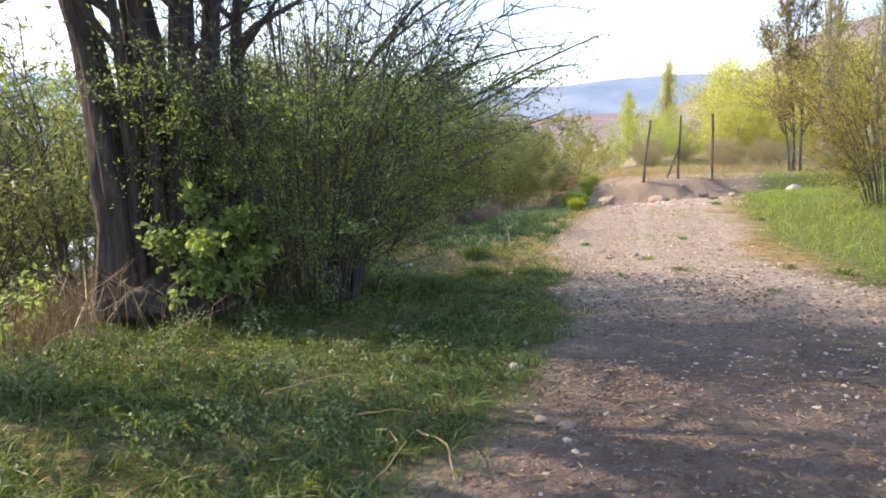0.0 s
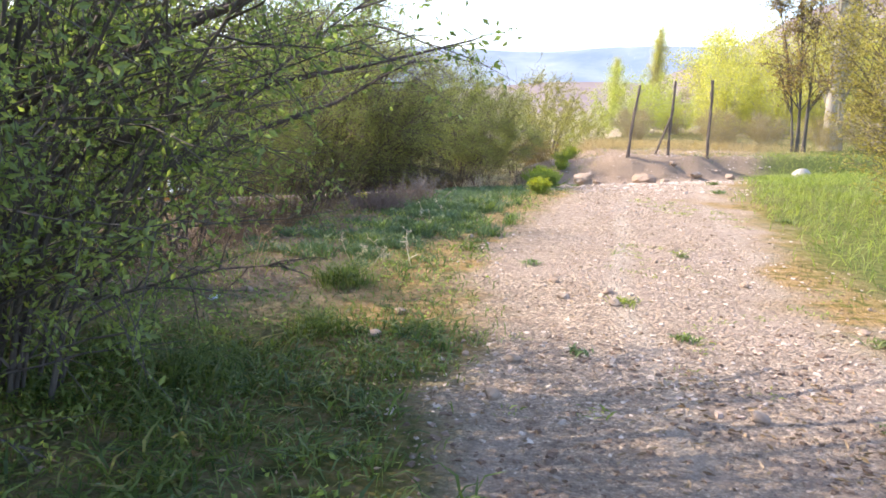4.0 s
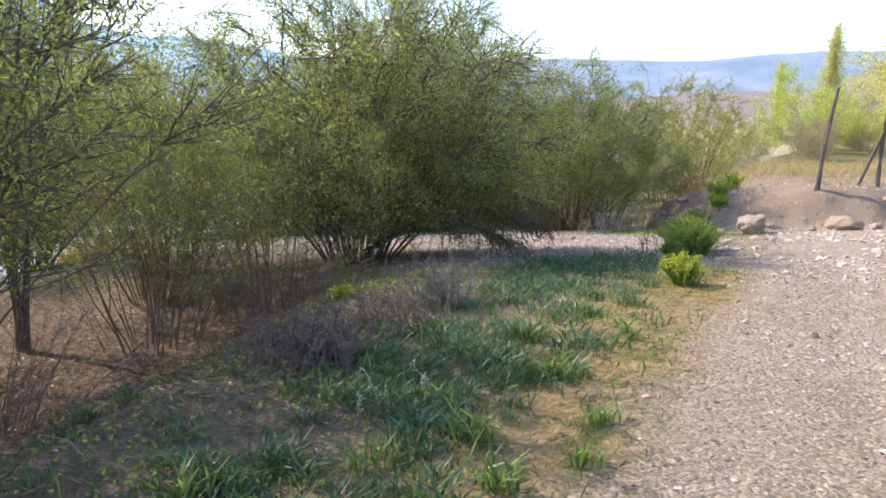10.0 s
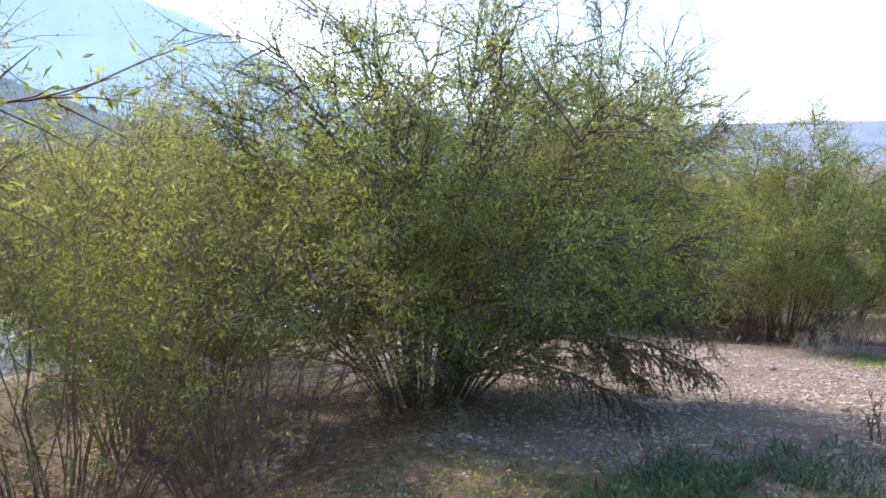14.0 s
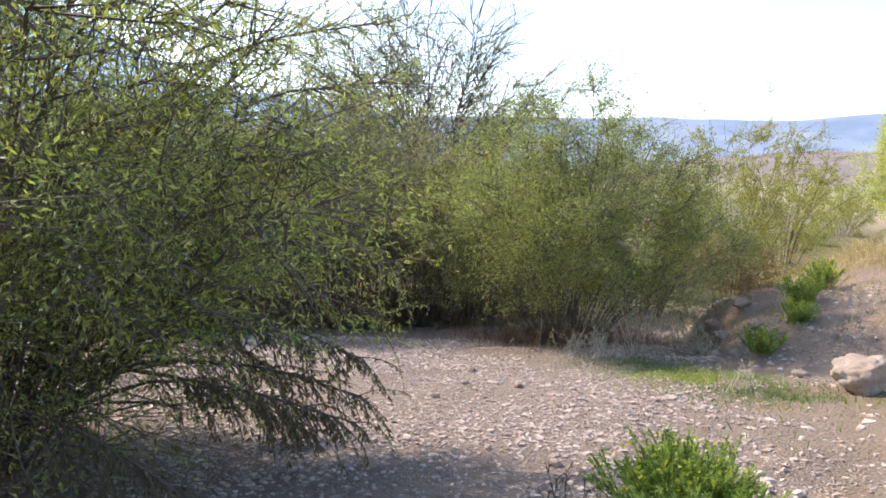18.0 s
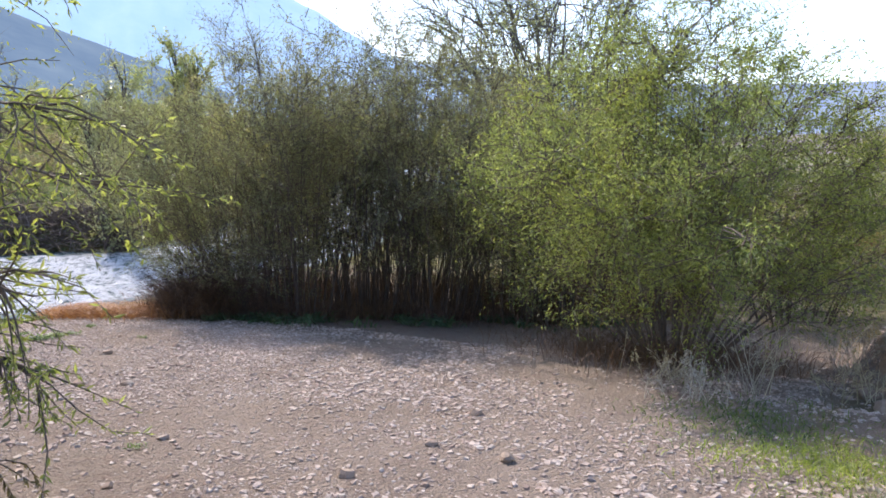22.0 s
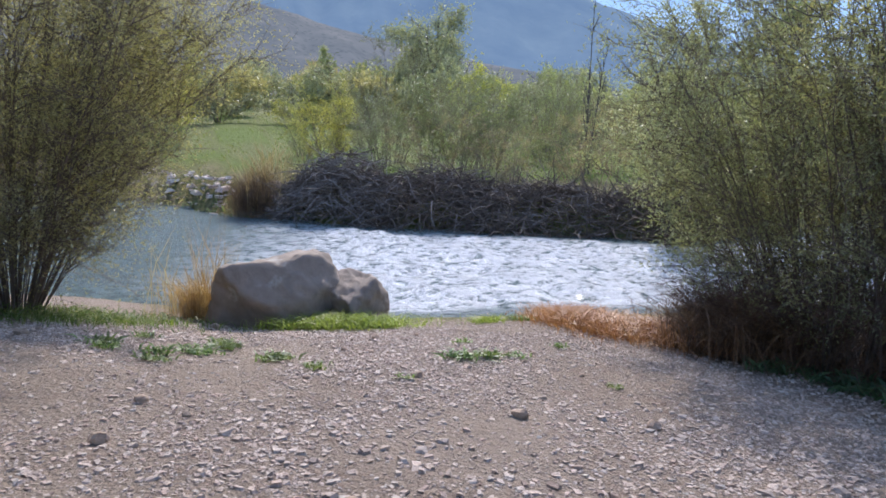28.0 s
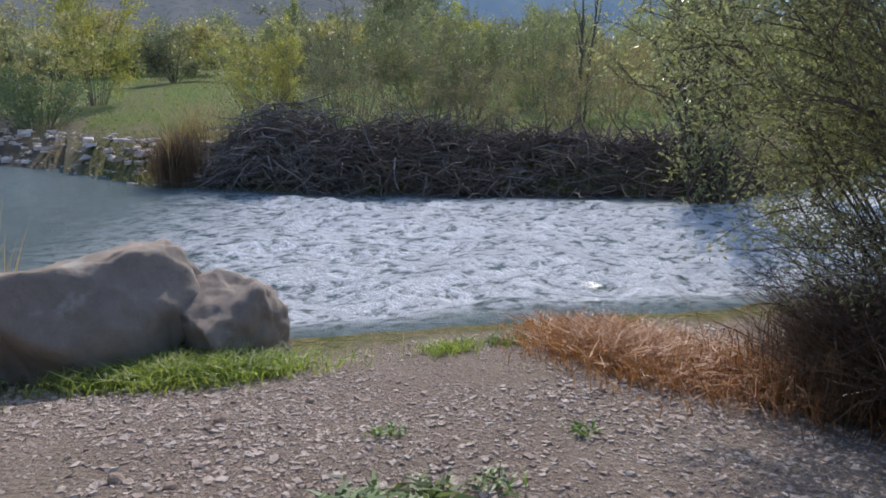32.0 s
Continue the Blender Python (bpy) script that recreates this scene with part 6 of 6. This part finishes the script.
stuff("bank_herbs", spears(p, upward(len(p), rng, 0.7), rng.uniform(0.15, 0.45, len(p)), 0.03, rng, 0.4), WEED, "green herbs along the far waterline", "herbs")


def rosette(x, y, size, n, seed, shoots=0):
    rng = np.random.default_rng(seed)
    z = float(land(x, y))
    q = np.tile([0, 0, 0.01], (n, 1)) + rng.normal(size=(n, 3)) * np.array([size * 0.5, size * 0.5, 0.004])
    q[:, 2] += land(x + q[:, 0], y + q[:, 1]) - z
    ob = part("weed", spears(q, upward(n, rng, 0.85), size * rng.uniform(0.4, 0.9, n), size * 0.16, rng, 0.4), LANCE if seed % 2 else WEED, None, "low green weed growing in the gravel")
    ob.location = (x, y, z)
    return tagged(ob, "", "weed", "weeds in the gravel")


for j, (x, y, size, n) in enumerate([(-5.98, 25.25, 0.24, 70), (-5.57, 25.0, 0.22, 60), (-5.35, 25.6, 0.24, 80), (-5.12, 27.05, 0.26, 80), (-5.16, 27.3, 0.24, 70), (-5.21, 27.6, 0.17, 40), (-4.8, 25.87, 0.2, 40), (-5.88, 27.36, 0.16, 40), (-5.04, 24.74, 0.2, 50), (-5.41, 24.76, 0.22, 60), (-6.04, 25.22, 0.22, 60), (-5.7, 25.1, 0.2, 50), (-5.65, 24.33, 0.24, 60), (-5.37, 24.36, 0.2, 50), (-6.3, 24.6, 0.2, 50), (-5.7, 28.2, 0.14, 40), (-4.3, 28.0, 0.12, 30), (-0.2, 24.6, 0.12, 30), (-2.2, 25.2, 0.14, 30), (-4.4, 26.4, 0.12, 30),
                                        (3.6, 11.6, 0.14, 40), (2.04, 11.1, 0.16, 50), (1.62, 12.15, 0.16, 50), (4.4, 8.4, 0.2, 60), (3.9, 8.7, 0.18, 50), (2.7, 8.75, 0.16, 40), (6.0, 14.6, 0.2, 60), (6.4, 18.1, 0.26, 60), (7.2, 20.6, 0.26, 60), (1.98, 8.5, 0.14, 40), (3.2, 7.4, 0.14, 30)]):
    rosette(x, y, size * 0.52, n, 400 + j)


def fresh_clump(x, y, height, n, seed):
    rng = np.random.default_rng(seed)
    q = np.concatenate([rng.normal(size=(n, 2)) * 0.05, np.zeros((n, 1))], 1)
    ob = part("leaf_clump", spears(q, upward(n, rng, 0.35), height * rng.uniform(0.5, 1.1, n), 0.013, rng, 0.18), LANCE, None, "fresh green clump of upright lance leaves")
    ob.location = (x, y, float(land(x, y)) - 0.005)
    return tagged(ob, "", "herb", "fresh green clumps")


for k, (x, y, hgt) in enumerate([(1.6, 13.65, 0.22), (1.72, 13.2, 0.2), (1.06, 12.6, 0.24), (1.0, 12.45, 0.2), (1.35, 14.1, 0.16), (1.95, 14.6, 0.2), (1.5, 12.9, 0.14), (2.2, 14.0, 0.13), (1.75, 15.4, 0.18), (2.1, 13.5, 0.12), (1.2, 13.3, 0.16), (2.4, 15.6, 0.15), (0.55, 12.9, 0.2), (1.85, 12.6, 0.12)]):
    fresh_clump(x, y, hgt, 46, 900 + k)


# gravel: small angular stones by the thousand, and loose stones one by one
def pebbles(p, size, rng):
    n = len(p)
    cube = np.array([[-1, -1, -1], [1, -1, -1], [1, 1, -1], [-1, 1, -1], [-1, -1, 1], [1, -1, 1], [1, 1, 1], [-1, 1, 1]]) * 0.5
    q = np.array([[4, 5, 6, 7], [0, 1, 5, 4], [1, 2, 6, 5], [2, 3, 7, 6], [3, 0, 4, 7]])
    v = cube[None] + rng.normal(size=(n, 8, 3)) * 0.16
    v[:, 4:, :2] *= 0.78
    v = v * (size[:, None] * np.stack([rng.uniform(0.7, 1.4, n), rng.uniform(0.6, 1.1, n), rng.uniform(0.25, 0.5, n)], -1))[:, None]
    tilt = rng.normal(size=(n, 1, 2)) * 0.10
    v[..., 2] += (v[..., :2] * tilt).sum(-1)
    a = rng.uniform(0, 2 * np.pi, n)
    c, s = np.cos(a)[:, None], np.sin(a)[:, None]
    v = np.stack([v[..., 0] * c - v[..., 1] * s, v[..., 0] * s + v[..., 1] * c, v[..., 2]], -1)
    v = v + (p + np.stack([np.zeros(n), np.zeros(n), size * 0.12], -1))[:, None]
    return v.reshape(-1, 3), (q[None] + 8 * np.arange(n)[:, None, None]).reshape(-1, 4)


def gravel_field(n, x0, x1, y0, y1, lo, hi, seed, thin, label, material=STONE):
    rng = np.random.default_rng(seed)
    p = scatter(n, x0, x1, y0, y1, rng, lambda x, y: bare_track(x, y) * np.clip(0.35 + 1.5 * rough(x, y, 1.4, 85) + thin, 0.12, 1))
    size = lo + (hi - lo) * rng.uniform(0, 1, len(p)) ** 4
    stuff("gravel", pebbles(p, size, rng), material, label, "gravel")


gravel_field(26000, 0.0, 5.5, 7.5, 20, 0.007, 0.036, 1, 0.05, "loose gravel on the track")
gravel_field(5000, -0.6, 5.0, 1.5, 7.6, 0.007, 0.035, 4, 0.0, "sparse gravel on the shaded track")
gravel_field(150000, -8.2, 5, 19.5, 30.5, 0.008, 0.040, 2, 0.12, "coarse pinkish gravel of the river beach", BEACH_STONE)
rng = np.random.default_rng(78)
p = scatter(16000, -5, 4.6, 21, 28.5, rng, lambda x, y: bare_track(x, y) * ease(0.05, 0.4, rough(x, y, 1.3, 99)) * ease(-4.2, -2.5, x))
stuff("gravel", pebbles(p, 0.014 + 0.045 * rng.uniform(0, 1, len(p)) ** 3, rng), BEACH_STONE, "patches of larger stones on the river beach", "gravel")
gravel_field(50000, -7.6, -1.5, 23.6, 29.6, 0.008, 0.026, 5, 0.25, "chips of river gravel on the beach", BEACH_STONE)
gravel_field(5000, 4, 13, 18, 33, 0.03, 0.10, 3, 0.1, "loose gravel on the track")
rng = np.random.default_rng(76)
p = scatter(9000, 2.8, 7, 21.5, 33, rng, lambda x, y: ease(0.3, -0.6, x - road_left(y)) * ease(3.2, 4.2, x) * ease(-0.2, 0.4, rough(x, y, 0.9, 88)) * 0.6)
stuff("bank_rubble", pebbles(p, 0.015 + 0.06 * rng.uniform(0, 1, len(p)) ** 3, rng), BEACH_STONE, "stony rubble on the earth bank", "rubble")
p = scatter(5000, 2.8, 8, 21.5, 33, rng, lambda x, y: ease(0.3, -0.6, x - road_left(y)) * ease(3.2, 4.2, x) * ease(0.0, 0.5, rough(x, y, 0.8, 89)) * 0.7)
stuff("bank_herbs", spears(p, upward(len(p), rng, 0.6), rng.uniform(0.05, 0.16, len(p)), 0.008, rng, 0.4), GRASS, "thin grass on the earth bank", "grass")
p = scatter(14000, 3.8, 15, 27.2, 33, rng, lambda x, y: ease(0.15, 0.4, bank_rise(x, y)) * ease(0.0, 0.5, rough(x, y, 1.1, 92)) * 0.5)
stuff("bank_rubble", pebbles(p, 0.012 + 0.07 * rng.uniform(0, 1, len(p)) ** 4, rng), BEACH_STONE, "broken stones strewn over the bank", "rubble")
p = scatter(9000, 4.2, 15, 27.6, 33, rng, lambda x, y: ease(0.3, 0.8, bank_rise(x, y)) * ease(0.1, 0.45, rough(x, y, 1.0, 93)) * 0.8)
stuff("bank_herbs", spears(p, upward(len(p), rng, 0.8), rng.uniform(0.05, 0.15, len(p)), 0.014, rng, 0.4), WEED, "patches of low green herbs on the bank", "herbs")
p = scatter(12000, 4.2, 15, 28.2, 33, rng, lambda x, y: ease(0.6, 0.95, bank_rise(x, y)) * ease(-0.1, 0.4, rough(x, y, 0.8, 94)) * 0.8)
stuff("bank_straw", spears(p, upward(len(p), rng, 0.5), rng.uniform(0.08, 0.26, len(p)), 0.006, rng, 0.4), STRAW, "thin straw-coloured grass along the top of the bank", "grass")
p = scatter(2500, -30, -19, 18, 28, rng, lambda x, y: np.exp(-((far_shore(y) - x - 1.2) / 1.2) ** 2))
stuff("bar_stones", pebbles(p, 0.06 + 0.2 * rng.uniform(0, 1, len(p)) ** 3, rng), STONE, "stones of the gravel bar across the river", "gravel")
rng = np.random.default_rng(77)
kinds = [boulder("stone", 0, 0, -60, (0.5, 0.42, 0.34), TAN_ROCK, "loose angular stone on the gravel", "loose stones", 500 + k, 0.25, 2, category="stone") for k in range(7)]
spots = scatter(420, -7.5, 4.2, 20.5, 30.5, rng, bare_track)[:70]
more = scatter(200, -1.5, 4.5, 3, 19, rng, lambda x, y: 0.5 + 0 * x)[:60]
for j, (x, y, z) in enumerate(np.concatenate([spots, more])):
    s = 0.06 + 0.09 * rng.uniform(0, 1) ** 2 if j < 70 else rng.uniform(0.04, 0.12)
    src = kinds[j % 7]
    m = pose(x, y, z + s * 0.12, rng.uniform(-15, 15), rng.uniform(-15, 15), rng.uniform(0, 360)) @ Matrix.Scale(s, 4)
    if j < 7:
        src.matrix_basis = m
    else:
        ob = src.copy()
        scene.collection.objects.link(ob)
        ob.matrix_basis = m
# bits of straw and dead leaf
p = scatter(26000, -4, 5, 1, 21, rng, lambda x, y: 0.35 + 0.4 * (1 - bare_track(x, y)))
stuff("leaf_litter", blades(p + np.array([0, 0, 0.012]), rng.normal(size=(len(p), 3)) * np.array([1, 1, 0.15]), rng.uniform(0.02, 0.06, len(p)), 0.012, rng), LITTER, "dead leaves and bits of straw", "litter")
p = scatter(26000, -6, 1, 11, 23, rng, lambda x, y: ease(22.8, 21.5, y) * ease(0.6, -0.6, x - np.interp(y, [11, 17, 25], [-0.4, 0.3, 0.2])))
stuff("leaf_litter", blades(p + np.array([0, 0, 0.015]), rng.normal(size=(len(p), 3)) * np.array([1, 1, 0.2]), rng.uniform(0.03, 0.10, len(p)), 0.015, rng), LITTER, "dead leaves and fallen twigs under the willows", "litter")

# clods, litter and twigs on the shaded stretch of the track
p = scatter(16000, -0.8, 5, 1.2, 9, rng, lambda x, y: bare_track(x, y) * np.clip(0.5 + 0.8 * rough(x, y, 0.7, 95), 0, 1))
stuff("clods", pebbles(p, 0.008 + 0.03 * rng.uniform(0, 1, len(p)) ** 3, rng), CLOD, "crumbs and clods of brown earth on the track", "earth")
p = scatter(9000, -0.8, 5, 1.2, 8, rng, lambda x, y: bare_track(x, y) * np.clip(0.4 + rough(x, y, 0.6, 96), 0, 1))
stuff("leaf_litter", blades(p + np.array([0, 0, 0.014]), rng.normal(size=(len(p), 3)) * np.array([1, 1, 0.25]), rng.uniform(0.02, 0.07, len(p)), 0.016, rng), LITTER, "dead leaves and bits of straw", "litter")


def stick(points, girth, seed, label="long pale dry stalk lying on the grass"):
    rng = np.random.default_rng(seed)
    q = np.array(points, float)
    s = np.linspace(0, len(q) - 1, 9)
    line = np.stack([np.interp(s, range(len(q)), q[:, k]) for k in (0, 1)], -1) + np.cumsum(rng.normal(size=(9, 2)), 0) * 0.008
    z = land(line[:, 0], line[:, 1]) + girth + 0.012 + 0.05 * np.sin(np.linspace(0, 3, 9))
    ob = part("dry_stalk", tubes(np.concatenate([line, z[:, None]], 1)[None], (girth * np.linspace(1.1, 0.5, 9))[None], 5), STRAW, None, label, True)
    return tagged(ob, "", "stalk", "fallen stalks")


stick([(-1.1, 4.5), (-0.8, 4.62), (-0.55, 4.8)], 0.008, 1)
stick([(-0.16, 3.85), (-0.02, 3.55), (0.0, 3.24)], 0.007, 2)
stick([(-0.35, 3.3), (-0.22, 3.5), (-0.16, 3.85)], 0.005, 3)
stick([(-0.6, 4.1), (-0.35, 4.0), (-0.1, 4.02)], 0.006, 4)
for k, (x, y, s) in enumerate([(0.45, 4.95, 0.075), (0.76, 8.88, 0.07), (0.9, 9.42, 0.06), (2.13, 9.88, 0.06), (2.5, 9.98, 0.06), (2.14, 10.37, 0.06), (1.59, 8.39, 0.06), (0.62, 3.9, 0.06), (0.5, 4.0, 0.05), (-0.29, 9.95, 0.06)]):
    boulder("stone", x, y, float(land(x, y)) + s * 0.25, (s, s * 0.8, s * 0.5), PALE_ROCK if k == 0 else TAN_ROCK, "pale loose stone beside the track" if k in (0, 8, 9) else "loose angular stone on the track", "loose stones", 700 + k, 0.3, 2, k * 1.0, "stone")
scrap = blades(np.array([[-0.5, 9.6, float(land(-0.5, 9.6)) + 0.03], [-0.46, 9.58, float(land(-0.46, 9.58)) + 0.035]]), np.array([[1, 0.2, 0.3], [0.6, 0.8, 0.2]]), 0.08, 0.06, rng)
tagged(part("plastic_scrap", scrap, SCRAP, None, "crumpled pale blue plastic scrap in the grass"), "", "litter")
turf("grass_tuft", 2.57, 9.69, 0.05, 0.05, 0.07, 120, 40, GRASS_BRIGHT, "small yellowish grass tuft on the track")
